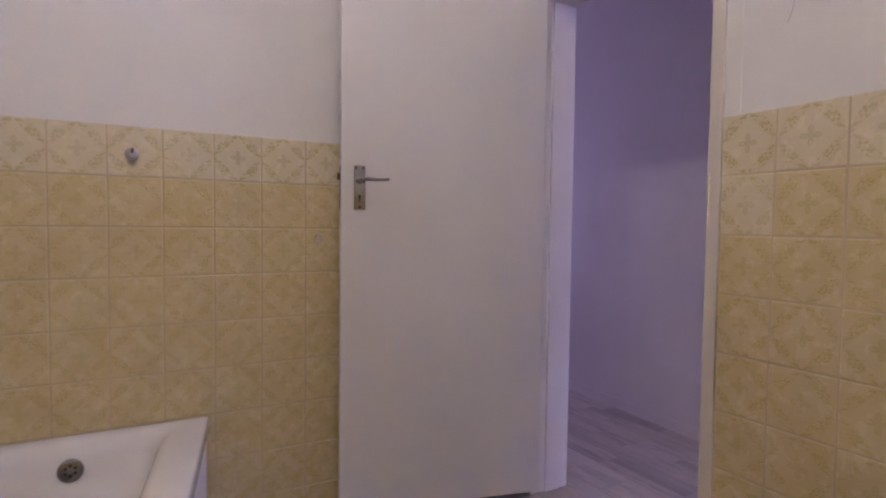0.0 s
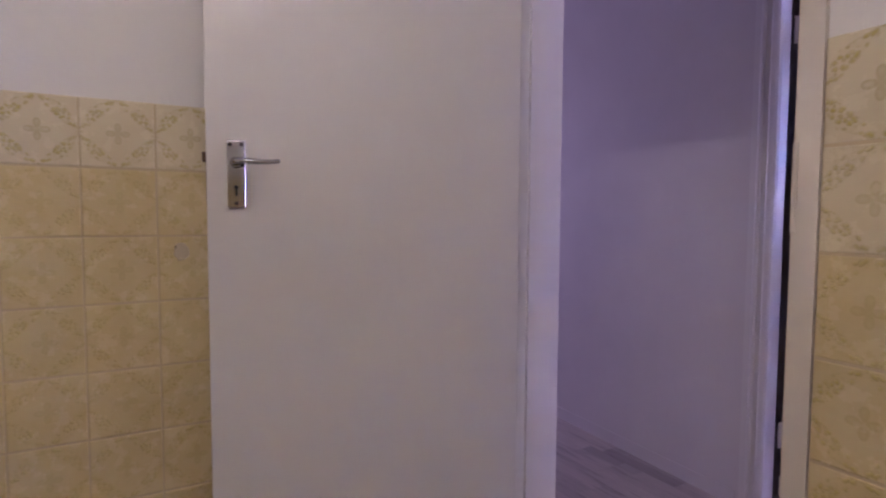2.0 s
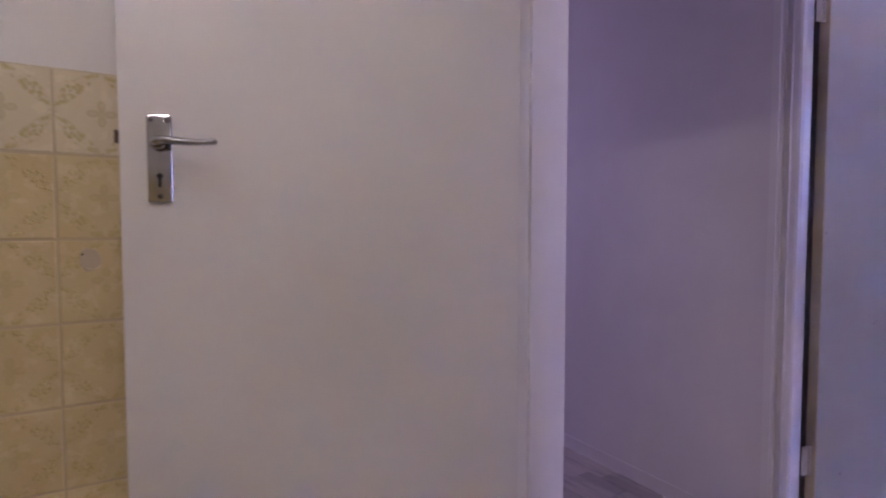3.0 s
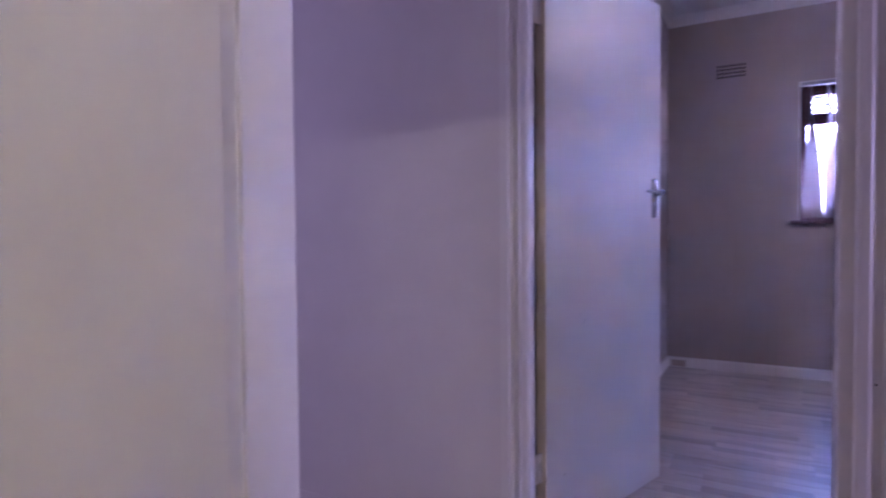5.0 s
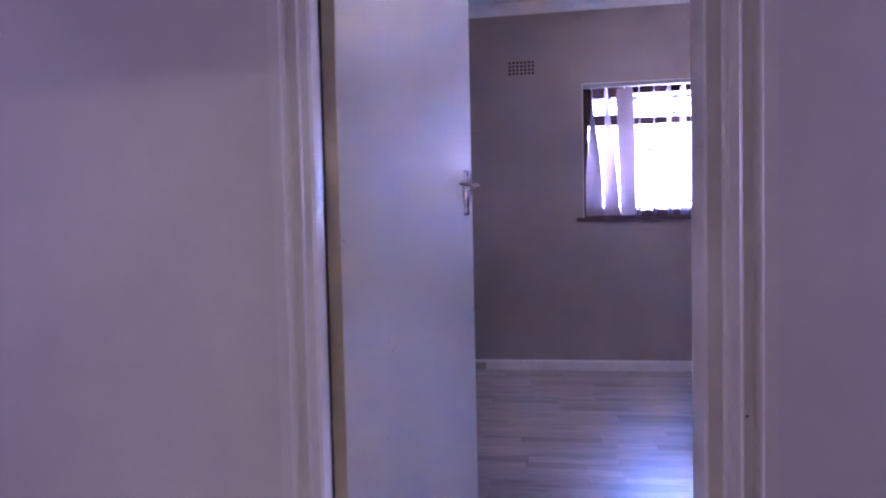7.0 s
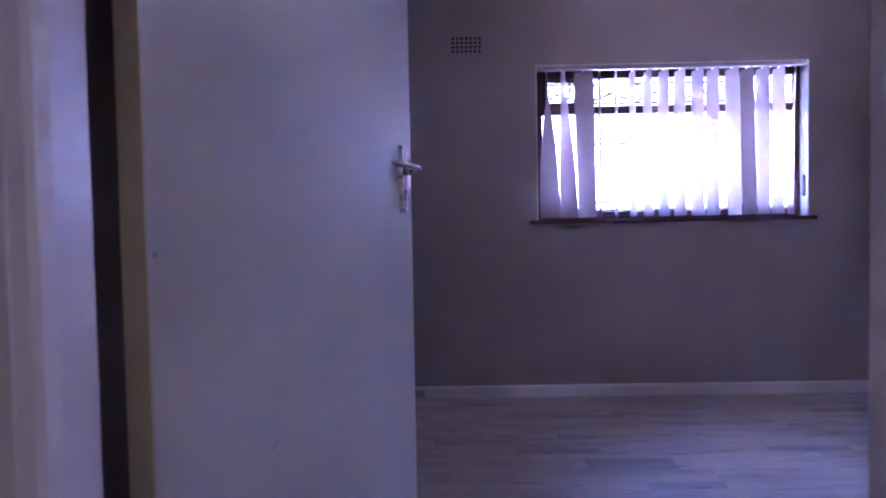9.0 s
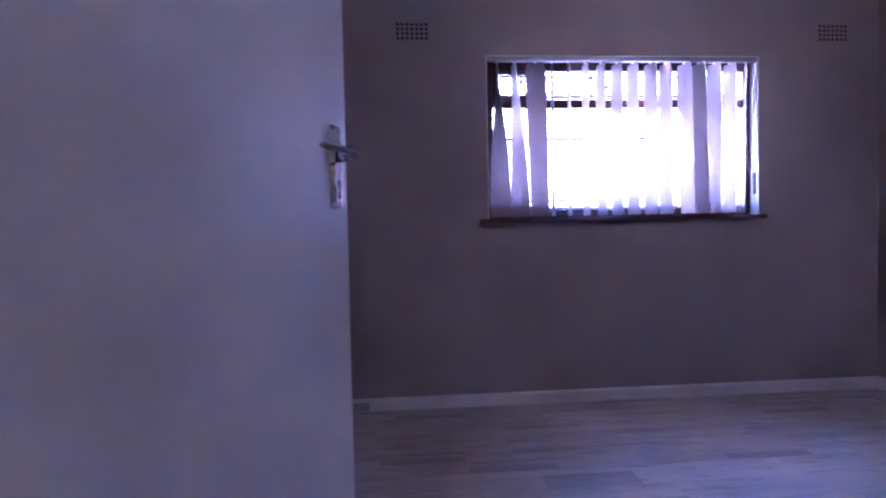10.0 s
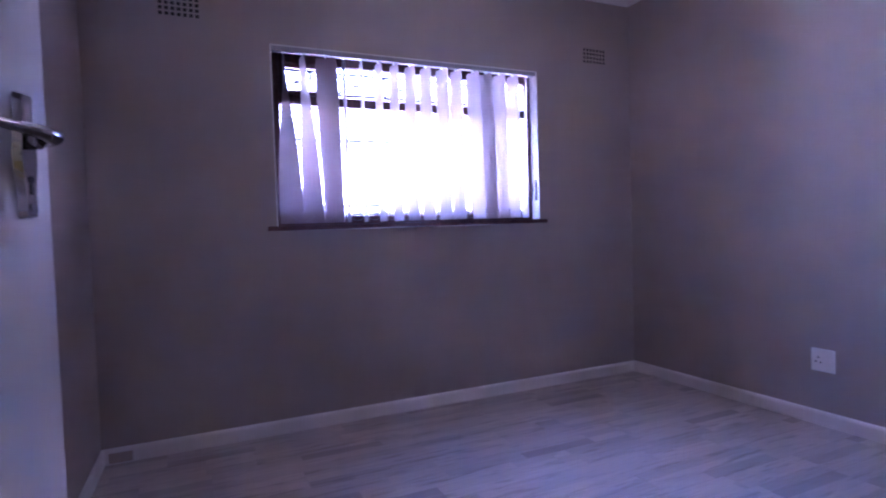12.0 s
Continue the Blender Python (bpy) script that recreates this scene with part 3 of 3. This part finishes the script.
part("nick", box(HALL_E - 0.0185, -0.012, 0.012, HALL_E - 0.0165, -0.004, 0.030), BLACK, frame_2, "chipped paint at the foot")
part("plaster_edge", box(-0.0335, S_JAMB, 0, -0.0312, -0.7765, BATH_HEAD + 0.03), PLASTER, wall_bath_east)
part("crack", tube([(BATH_E - 0.0004, -0.952, 1.645), (BATH_E - 0.0004, -0.948, 1.626), (BATH_E - 0.0004, -0.944, 1.612), (BATH_E - 0.0004, -0.936, 1.594)], 0.0007, 6), STEEL, wall_bath_east, "fine hairline crack in the plaster")

# ---- window ----
window_1 = thing("window_1", "three-light window in dark red-brown varnished wood", "window", kind="structure")
FX0, FX1 = 4.342, 4.402
F_N, F_S, F_LOW, F_HIGH = WIN_N - 0.007, WIN_S + 0.007, WIN_LOW + 0.002, WIN_HIGH - 0.008
M1, M2, TR0, TR1 = -1.318, -2.270, 1.838, 1.892


def member(name, y0, z0, y1, z1, x0=FX0, x1=FX1):
    return part(name, box(x0, y0, z0, x1, y1, z1, bevel=0.004), WOOD, window_1)


member("window_frame", F_N - 0.045, F_LOW, F_N, F_HIGH)
member("window_frame", F_S, F_LOW, F_S + 0.045, F_HIGH)
member("window_frame", F_S + 0.045, F_HIGH - 0.062, F_N - 0.045, F_HIGH)
member("window_frame", F_S + 0.045, F_LOW, F_N - 0.045, F_LOW + 0.052)
for m in (M1, M2):
    member("mullion", m - 0.03, F_LOW + 0.052, m + 0.03, F_HIGH - 0.062)
for a, b in ((F_S + 0.045, M2 - 0.03), (M2 + 0.03, M1 - 0.03), (M1 + 0.03, F_N - 0.045)):
    member("transom", a, TR0, b, TR1)
    for z0, z1 in ((F_LOW + 0.052, TR0), (TR1, F_HIGH - 0.062)):
        pane = part("pane", box(4.374, a + 0.001, z0 + 0.001, 4.378, b - 0.001, z1 - 0.001), GLASS, window_1)
        pane.visible_shadow = False
        if a > M1 - 0.1 and z0 > 1.5:
            for y0, y1, w0, w1 in ((a, a + 0.028, z0, z1), (b - 0.028, b, z0, z1), (a + 0.028, b - 0.028, z0, z0 + 0.028), (a + 0.028, b - 0.028, z1 - 0.028, z1)):
                member("sash", y0 + 0.001, w0 + 0.001, y1 - 0.001, w1 - 0.001, 4.337, 4.372)
part("latch", box(4.330, -1.215, 1.975, 4.345, -1.190, 2.02, bevel=0.003), STEEL, window_1, "small window catch")
part("outer_sill", box(FX0 + 0.006, WIN_S + 0.007, WIN_LOW - 0.024, BED_E + 0.26, WIN_N - 0.007, F_LOW - 0.001), CONCRETE, window_1, "pale outer sill")
part("window_sill", box(4.226, -2.746, 1.1225, FX0 + 0.004, -0.920, WIN_LOW, bevel=0.003), WOOD, window_1, "dark varnished wooden sill board")

# burglar bars behind the glass
bars = thing("burglar_bars", "thin dark painted steel burglar bars behind the window glass", "burglar bars")
for z in (2.052, 1.925, 1.655, 1.262, 1.213):
    part("bar", box(4.416, F_S + 0.005, z - 0.008, 4.427, F_N - 0.005, z + 0.008), BAR_PAINT, bars)
for y0, y1 in ((-1.36, -1.66), (-1.66, -1.96), (-1.96, -2.23), (-1.02, -1.29)):
    for z0, z1 in ((2.050, 1.930), (1.930, 2.050)):
        part("bar", tube([(4.431, y0, z0), (4.431, (y0 * 2 + y1) / 3, z0 * 0.62 + z1 * 0.38), (4.431, (y0 + y1 * 2) / 3, z0 * 0.38 + z1 * 0.62), (4.431, y1, z1)], 0.0075, 6), BAR_PAINT, bars)

# ---- vertical blind ----
blind = thing("vertical_blind", "white vertical blind with pinkish fabric slats, unevenly turned", "blind")
part("headrail", box(4.262, WIN_S + 0.010, 2.108, 4.300, WIN_N - 0.010, 2.139, bevel=0.003), RAIL_PAINT, blind, "white aluminium head rail")
SLAT_W, SX = 0.127, 4.278
# middle at the top, middle at the foot, turn at the top, turn at the foot (degrees)
SLATS = [(-1.041, -1.058, -84, -165), (-1.145, -1.181, -93, -143), (-1.281, -1.3, -155, -140), (-1.383, -1.383, -83, -84), (-1.487, -1.487, -82, -83), (-1.593, -1.595, -91, -91),
         (-1.692, -1.694, -96, -96), (-1.794, -1.794, -101, -100), (-1.898, -1.898, -101, -102), (-2.01, -2.012, -105, -104), (-2.107, -2.109, -103, -104), (-2.229, -2.25, -107, -102),
         (-2.323, -2.34, -103, -104), (-2.424, -2.427, -102, -101), (-2.527, -2.523, -97, -96), (-2.636, -2.604, -62, -76)]
Z_TOP, Z_FOOT, Z_HEM = 2.100, 1.163, 1.222
rng = random.Random(4)
for y_top, y_foot, a_top, a_foot in SLATS:
    bm = bmesh.new()
    rows = 18
    sway = rng.uniform(-0.004, 0.004)
    grid = []
    for i in range(rows + 1):
        t = i / rows
        z = Z_TOP + (Z_FOOT - Z_TOP) * t
        turn = radians(a_top + (a_foot - a_top) * (3 * t * t - 2 * t ** 3))
        yc = y_top + (y_foot - y_top) * t + sway * math.sin(math.pi * t)
        row = []
        for j in range(5):
            s = (j / 4 - 0.5) * SLAT_W
            if i == 0:
                s *= 0.86
            bow = 0.006 * (1 - (2 * j / 4 - 1) ** 2)
            row.append(bm.verts.new((SX + s * math.sin(turn) - bow * math.cos(turn), yc + s * math.cos(turn) + bow * math.sin(turn), z)))
        grid.append(row)
    for i in range(rows):
        for j in range(4):
            bm.faces.new((grid[i][j], grid[i][j + 1], grid[i + 1][j + 1], grid[i + 1][j]))
    slat = part("slat", bm, FABRIC, blind, smooth=True)
    turn = radians(a_foot)
    n, w = Vector((math.cos(turn), -math.sin(turn), 0)), Vector((math.sin(turn), math.cos(turn), 0))
    hem = bmesh.new()
    c = Vector((SX, y_foot, 0)) - n * 0.003
    corners = [c + w * a * SLAT_W * 0.495 + n * b for a, b in ((-1, -0.0035), (0, -0.0065), (1, -0.0035), (1, 0.0035), (0, 0.0005), (-1, 0.0035))]
    low = [hem.verts.new((p.x, p.y, Z_FOOT - 0.002)) for p in corners]
    high = [hem.verts.new((p.x, p.y, Z_HEM)) for p in corners]
    hem.faces.new(low)
    hem.faces.new(high)
    for i in range(6):
        hem.faces.new((low[i], low[(i + 1) % 6], high[(i + 1) % 6], high[i]))
    part("hem", hem, FABRIC, slat, "doubled fabric hem with a weight")
    part("hook", box(SX - 0.004, y_top - 0.004, Z_TOP - 0.004, SX + 0.004, y_top + 0.004, 2.109), PLASTIC, slat)
for (a, b) in zip(SLATS, SLATS[1:]):
    y0, y1 = a[1], b[1]
    part("chain", tube([(SX - 0.012, y0 + (y1 - y0) * t, Z_FOOT + 0.006 + 0.030 * (2 * t - 1) ** 2) for t in (0, 0.15, 0.3, 0.5, 0.7, 0.85, 1)], 0.0010, 5), RAIL_PAINT, blind)
cord = part("cord", tube([(4.268, -2.680, 2.11), (4.266, -2.682, 1.8), (4.264, -2.680, 1.42)], 0.0014, 6), PLASTIC, blind)
part("cord", tube([(4.276, -2.690, 2.11), (4.276, -2.692, 1.7), (4.272, -2.688, 1.30), (4.266, -2.682, 1.26)], 0.0014, 6), PLASTIC, blind)
part("weight", tube([(4.262, -2.680, 1.275), (4.262, -2.680, 1.282), (4.262, -2.680, 1.400), (4.262, -2.680, 1.412)], [0.009, 0.0125, 0.0115, 0.006], 14), GREY_PLASTIC, cord, "grey plastic cord weight", True)

# ---- air vents, socket ----


def air_vent(place, label):
    """A cast grille with seven by four square holes, set flush in the wall."""
    v = thing("air_vent", label, "vent", place, group="air vents over the window")
    bm = bmesh.new()
    w, h, nx, nz = 0.226, 0.132, 7, 4
    cell_w, cell_h, hole = 0.0286, 0.0272, 0.0178
    xs = [-w / 2]
    for i in range(nx):
        c = (i - (nx - 1) / 2) * cell_w
        xs += [c - hole / 2, c + hole / 2]
    xs.append(w / 2)
    zs = [-h / 2]
    for i in range(nz):
        c = (i - (nz - 1) / 2) * cell_h
        zs += [c - hole / 2, c + hole / 2]
    zs.append(h / 2)
    grid = [[bm.verts.new((-0.003, x, z)) for z in zs] for x in xs]
    for i in range(len(xs) - 1):
        for j in range(len(zs) - 1):
            ring = [grid[i][j], grid[i + 1][j], grid[i + 1][j + 1], grid[i][j + 1]]
            if i % 2 and j % 2:
                inner = [bm.verts.new(p.co + Vector((0.0022, 0, 0))) for p in ring]
                for k in range(4):
                    bm.faces.new((ring[k], ring[(k + 1) % 4], inner[(k + 1) % 4], inner[k]))
            else:
                bm.faces.new(ring)
    part("grille", bm, TAUPE, v)
    # the holes are shallow, so a black sheet supplies their shade
    part("backing", box(-0.0012, -w / 2 + 0.004, -h / 2 + 0.004, -0.0004, w / 2 - 0.004, h / 2 - 0.004), BLACK, v, "black sheet standing in for shade in the grille holes")
    part("rim", box(-0.0035, -w / 2 - 0.004, h / 2, -0.0004, w / 2 + 0.004, h / 2 + 0.004), TAUPE, v)
    return v


air_vent((BED_E, -0.530, 2.280), "painted-over air vent grille with square holes")
air_vent((BED_E, -3.202, 2.288), "painted-over air vent grille near the room corner")

socket = thing("power_socket", "white plastic switched wall socket above the skirting", "socket", (2.890, BED_S, 0.347), 0)
plate = part("plate", box(-0.060, 0.0, -0.060, 0.060, 0.011, 0.060, bevel=0.004), PLASTIC, socket)
part("switch", box(-0.036, 0.0105, -0.014, -0.018, 0.0155, 0.014, bevel=0.002), PLASTIC, plate)
for x, z, r in ((0.022, 0.014, 0.0052), (0.010, -0.010, 0.0046), (0.034, -0.010, 0.0046)):
    part("pin_hole", disc((x, 0.0108, z), (0, 1, 0), r, 0.0008, 14), BLACK, plate, "round dark pin hole")

# ---- bathroom things ----


def rounded(x0, y0, x1, y1, r, z, per=7):
    pts = []
    for cx, cy, a0 in ((x1 - r, y1 - r, 0), (x0 + r, y1 - r, 90), (x0 + r, y0 + r, 180), (x1 - r, y0 + r, 270)):
        for i in range(per):
            a = radians(a0 + 90 * i / (per - 1))
            pts.append((cx + r * math.cos(a), cy + r * math.sin(a), z))
    return pts


TX0, TX1, TY0, TY1, TZ = -2.80, -1.212, -0.42, BATH_N - 0.012, 0.430
tub = thing("bathtub", "white enamelled built-in bathtub against the tiled wall", "bathtub")
bm = bmesh.new()
loops = [rounded(TX0, TY0, TX1, TY1, 0.012, TZ - 0.050), rounded(TX0, TY0, TX1, TY1, 0.012, TZ - 0.008), rounded(TX0 + 0.003, TY0 + 0.003, TX1 - 0.003, TY1 - 0.003, 0.012, TZ - 0.002),
         rounded(TX0 + 0.010, TY0 + 0.010, TX1 - 0.010, TY1 - 0.010, 0.014, TZ), rounded(TX0 + 0.06, TY0 + 0.055, TX1 - 0.100, TY1 - 0.050, 0.05, TZ - 0.002),
         rounded(TX0 + 0.075, TY0 + 0.07, TX1 - 0.122, TY1 - 0.066, 0.07, TZ - 0.010), rounded(TX0 + 0.088, TY0 + 0.085, TX1 - 0.140, TY1 - 0.084, 0.085, TZ - 0.045),
         rounded(TX0 + 0.11, TY0 + 0.10, TX1 - 0.185, TY1 - 0.105, 0.10, TZ - 0.20), rounded(TX0 + 0.15, TY0 + 0.13, TX1 - 0.26, TY1 - 0.135, 0.12, TZ - 0.32), rounded(TX0 + 0.24, TY0 + 0.19, TX1 - 0.36, TY1 - 0.195, 0.10, TZ - 0.36)]
rings = [[bm.verts.new(p) for p in lp] for lp in loops]
for r0, r1 in zip(rings, rings[1:]):
    for i in range(len(r0)):
        j = (i + 1) % len(r0)
        bm.faces.new((r0[i], r0[j], r1[j], r1[i]))
bm.faces.new(rings[-1])
for v in bm.verts:                            # the tub's end is out of square with the wall
    v.co.x += (v.co.y - TY1) * 0.19 * (v.co.x - TX0) / (TX1 - TX0)
part("basin", bm, ENAMEL, tub, "white enamel basin", True)
skew = (TY0 - TY1) * 0.19
part("panel", prism([(TX1 - 0.022, TY1), (TX1 - 0.008, TY1), (TX1 - 0.008 + skew, TY0 + 0.01), (TX1 - 0.022 + skew, TY0 + 0.01)], 0, TZ - 0.045), PLASTER, tub, "white painted end panel under the rim")
part("panel", box(TX0, TY0 + 0.010, 0, TX1 - 0.025 + skew, TY0 + 0.024, TZ - 0.045), TILE, tub, "tiled front panel under the rim")
oc, ow = Vector((-1.602, TY1 - 0.090, 0.352)), Vector((0, -1, 0.17)).normalized()
overflow = part("overflow", disc(oc, ow, 0.034, 0.008, 28, 0.005), CHROME, tub, "round chrome overflow with six holes", True)
side = ow.cross(Vector((0, 0, 1))).normalized()
up = side.cross(ow)
for i in range(6):
    a = math.pi / 3 * i + 0.5
    part("hole", disc(oc + ow * 0.0076 + side * math.cos(a) * 0.0145 + up * math.sin(a) * 0.0145, ow, 0.0042, 0.001, 10), BLACK, overflow)
# a cracked line of sealant along the wall
part("sealant", box(TX0 + 0.02, TY1 - 0.004, TZ - 0.001, TX1 - 0.06, TY1 + 0.002, TZ + 0.004, bevel=0.0015), CARD, tub, "stained sealant line")

HY = BATH_N - 0.0095                          # face of the tiles on the north wall
hook = thing("towel_hook", "round grey plastic hook on the tiles", "hook", (-1.433, HY, 1.300))
base = part("base", disc((0, 0, 0), (0, -1, 0), 0.021, 0.012, 28, 0.004), GREY_PLASTIC, hook, smooth=True)
part("knob", tube([(0, -0.011, 0), (0, -0.018, -0.001), (0, -0.027, -0.001), (0, -0.033, -0.001), (0, -0.036, -0.001)], [0.012, 0.0125, 0.017, 0.016, 0.010], 20), GREY_PLASTIC, hook, smooth=True)
part("slot", box(-0.003, -0.0372, 0.000, 0.003, -0.0355, 0.016, bevel=0.0008), BLACK, hook)

patch = thing("torn_adhesive", "torn remnant of an adhesive hook on the tiles", "adhesive patch", (-0.829, HY, 1.032))
rng = random.Random(8)
edge = [(0.020 * math.cos(a) * (1 + rng.uniform(-0.16, 0.16)), 0.022 * math.sin(a) * (1 + rng.uniform(-0.16, 0.16))) for a in [2 * math.pi * i / 16 for i in range(16)]]
bm = bmesh.new()
f0 = [bm.verts.new((x, -0.0002, z)) for x, z in edge]
f1 = [bm.verts.new((x * 0.94, -0.0016, z * 0.94)) for x, z in edge]
bm.faces.new(f1)
for i in range(16):
    bm.faces.new((f0[i], f0[(i + 1) % 16], f1[(i + 1) % 16], f1[i]))
part("film", bm, CARD, patch)
part("nail_hole", disc((-0.013, -0.0015, 0.010), (0, -1, 0), 0.0022, 0.0008, 8), BLACK, patch)
part("torn_edge", tube([(-0.006, -0.002, -0.016), (0.002, -0.003, -0.020), (0.010, -0.003, -0.018), (0.017, -0.002, -0.012)], 0.0016, 6), TILE_TOP, patch)

# ---- outside ----
link("ground", box(-60, -80, -0.35, 120, 80, -0.16), CONCRETE, None, "pale paved yard outside the window", False, "structure", "ground")
house = thing("house", "white neighbouring house, dimmed to grey against glare, with a slatted upper wall", "house", (9.2, 0, 0))
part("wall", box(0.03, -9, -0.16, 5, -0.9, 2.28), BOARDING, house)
# black sheet that draws the shadow gaps between the louvres
part("louvre_backing", box(0.06, -9, 2.28, 5, -0.94, 3.05), BLACK, house, "black sheet standing in for shade behind the slats")
for i in range(10):
    z = 2.285 + 0.076 * i
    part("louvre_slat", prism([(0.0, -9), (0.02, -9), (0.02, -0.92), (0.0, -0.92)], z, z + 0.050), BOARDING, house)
part("roof", prism([(-0.35, -9.4), (5.4, -9.4), (5.4, -0.6), (-0.35, -0.6)], 3.05, 3.20), ROOFING, house)

# ---- tiles ----
PITCH_X, PITCH_Z, TILE_TOP_Z = 0.1553, 0.1597, 1.390


def tile_mesh(w, h, material):
    """A cushion-edged tile in its own x-z plane, face towards -y."""
    bm = bmesh.new()
    e, d = 0.0030, 0.0078
    back = [bm.verts.new((sx * w / 2, 0, sz * h / 2)) for sx, sz in ((-1, -1), (1, -1), (1, 1), (-1, 1))]
    side_ = [bm.verts.new((sx * w / 2, -d + e, sz * h / 2)) for sx, sz in ((-1, -1), (1, -1), (1, 1), (-1, 1))]
    face = [bm.verts.new((sx * (w / 2 - e), -d, sz * (h / 2 - e))) for sx, sz in ((-1, -1), (1, -1), (1, 1), (-1, 1))]
    bm.faces.new(face)
    for a, b in ((back, side_), (side_, face)):
        for i in range(4):
            bm.faces.new((a[i], a[(i + 1) % 4], b[(i + 1) % 4], b[i]))
    bmesh.ops.recalc_face_normals(bm, faces=bm.faces)
    me = bpy.data.meshes.new("tile")
    bm.to_mesh(me)
    bm.free()
    me.materials.append(material)
    return me


def lay_tiles(parent, spots, turn):
    """spots: (x, y, z, width, height, material) of each tile's middle."""
    rng = random.Random(2)
    made = {}
    for x, y, z, w, h, m in spots:
        key = (round(w, 4), round(h, 4), m.name)
        if key not in made:
            made[key] = tile_mesh(w, h, m)
        ob = new("tile", made[key])
        ob.parent = parent
        ob.matrix_basis = pose(x, y, z, rng.gauss(0, 0.25), 0, turn + rng.gauss(0, 0.25))


# unseen tile-coloured panels, added to darken what the chrome handle reflects
for name_, dims in (("wall_bath_west", (BATH_W - 0.001, BATH_S, 0, BATH_W + 0.008, BATH_N - 0.012, 1.388)), ("wall_bath_south", (BATH_W + 0.008, BATH_S - 0.001, 0, BATH_E - 0.012, BATH_S + 0.008, 1.388))):
    part("tile_field", box(*dims), TILE, bpy.data.objects[name_])
wall_bath_north = bpy.data.objects["wall_bath_north"]
part("grout_bed", box(BATH_W, BATH_N - 0.0082, 0, BATH_E - 0.0005, BATH_N + 0.001, TILE_TOP_Z - 0.004), GROUT, wall_bath_north)
part("grout_bed", box(BATH_E - 0.0082, BATH_S, 0, BATH_E + 0.001, -0.7785, TILE_TOP_Z - 0.004), GROUT, wall_bath_east)
spots = []
GAP, GAP_NARROW = 0.0020, 0.0007             # level joints, upright joints of the north wall
cols = [(-0.881 + PITCH_X * k, -0.881 + PITCH_X * (k + 1)) for k in range(-13, 6)]
for a, b in cols:
    b = min(b, BATH_E - 0.008)
    if b - a < 0.02:
        continue
    for k in range(9):
        z1 = TILE_TOP_Z - PITCH_Z * k
        z0 = max(0.0, z1 - PITCH_Z)
        if z1 < 0.02:
            continue
        spots.append(((a + b) / 2, BATH_N - 0.002, (z0 + z1) / 2, b - a - GAP_NARROW, z1 - z0 - GAP, TILE_TOP if k == 0 else TILE))
lay_tiles(wall_bath_north, spots, 0)
spots = []
edges = [-0.777, -0.924] + [-0.924 - 0.1625 * k for k in range(1, 9)]
for i, (b, a) in enumerate(zip(edges, edges[1:])):
    for k in range(9):
        z1 = TILE_TOP_Z - PITCH_Z * k
        z0 = max(0.0, z1 - PITCH_Z)
        if z1 < 0.02:
            continue
        spots.append((BATH_E - 0.002, (a + b) / 2, (z0 + z1) / 2, b - a - GAP, z1 - z0 - GAP, TILE_TOP if k == 0 or (i == 0 and k == 1) else TILE_BESIDE))
lay_tiles(wall_bath_east, spots, -90)

# ---- floor boards ----
BOARD_W, BOARD_L, T = 0.191, 1.285, 0.009
board_meshes = {}


def board_mesh(w, length):
    key = (round(w, 3), round(length, 3))
    if key not in board_meshes:
        bm = bmesh.new()
        e = 0.0012
        a, b = w / 2 - 0.0002, length / 2 - 0.0002
        corners = ((-1, -1), (1, -1), (1, 1), (-1, 1))
        low = [bm.verts.new((sx * a, sy * b, -T)) for sx, sy in corners]
        side_ = [bm.verts.new((sx * a, sy * b, -e * 0.7)) for sx, sy in corners]
        face = [bm.verts.new((sx * (a - e), sy * (b - e), 0)) for sx, sy in corners]
        bm.faces.new(face)
        for p, q in ((low, side_), (side_, face)):
            for i in range(4):
                bm.faces.new((p[i], p[(i + 1) % 4], q[(i + 1) % 4], q[i]))
        bmesh.ops.recalc_face_normals(bm, faces=bm.faces)
        me = bpy.data.meshes.new("board")
        bm.to_mesh(me)
        bm.free()
        me.materials.append(LAMINATE)
        board_meshes[key] = me
    return board_meshes[key]


def lay_boards(x0, x1, y0, y1, seed):
    rng = random.Random(seed)
    x = x0
    row = 0
    while x < x1 - 0.005:
        w = min(BOARD_W, x1 - x)
        y = y0 - (0.0, 0.47, 0.86, 0.25)[row % 4] * BOARD_L
        while y < y1 - 0.005:
            a, b = max(y, y0), min(y + BOARD_L, y1)
            if b - a > 0.02:
                ob = new("board", board_mesh(w, b - a))
                ob.parent = floor
                ob.matrix_basis = pose(x + w / 2, (a + b) / 2, 0.0)
            y += BOARD_L
        x += BOARD_W
        row += 1


lay_boards(BATH_W, 0.06, BATH_S, BATH_N, 1)
lay_boards(0.06, 1.206, HALL_S, HALL_N, 2)
lay_boards(1.206, 1.30, 0.2, HALL_N, 4)
lay_boards(1.206, BED_E, BED_S, 0.03, 3)
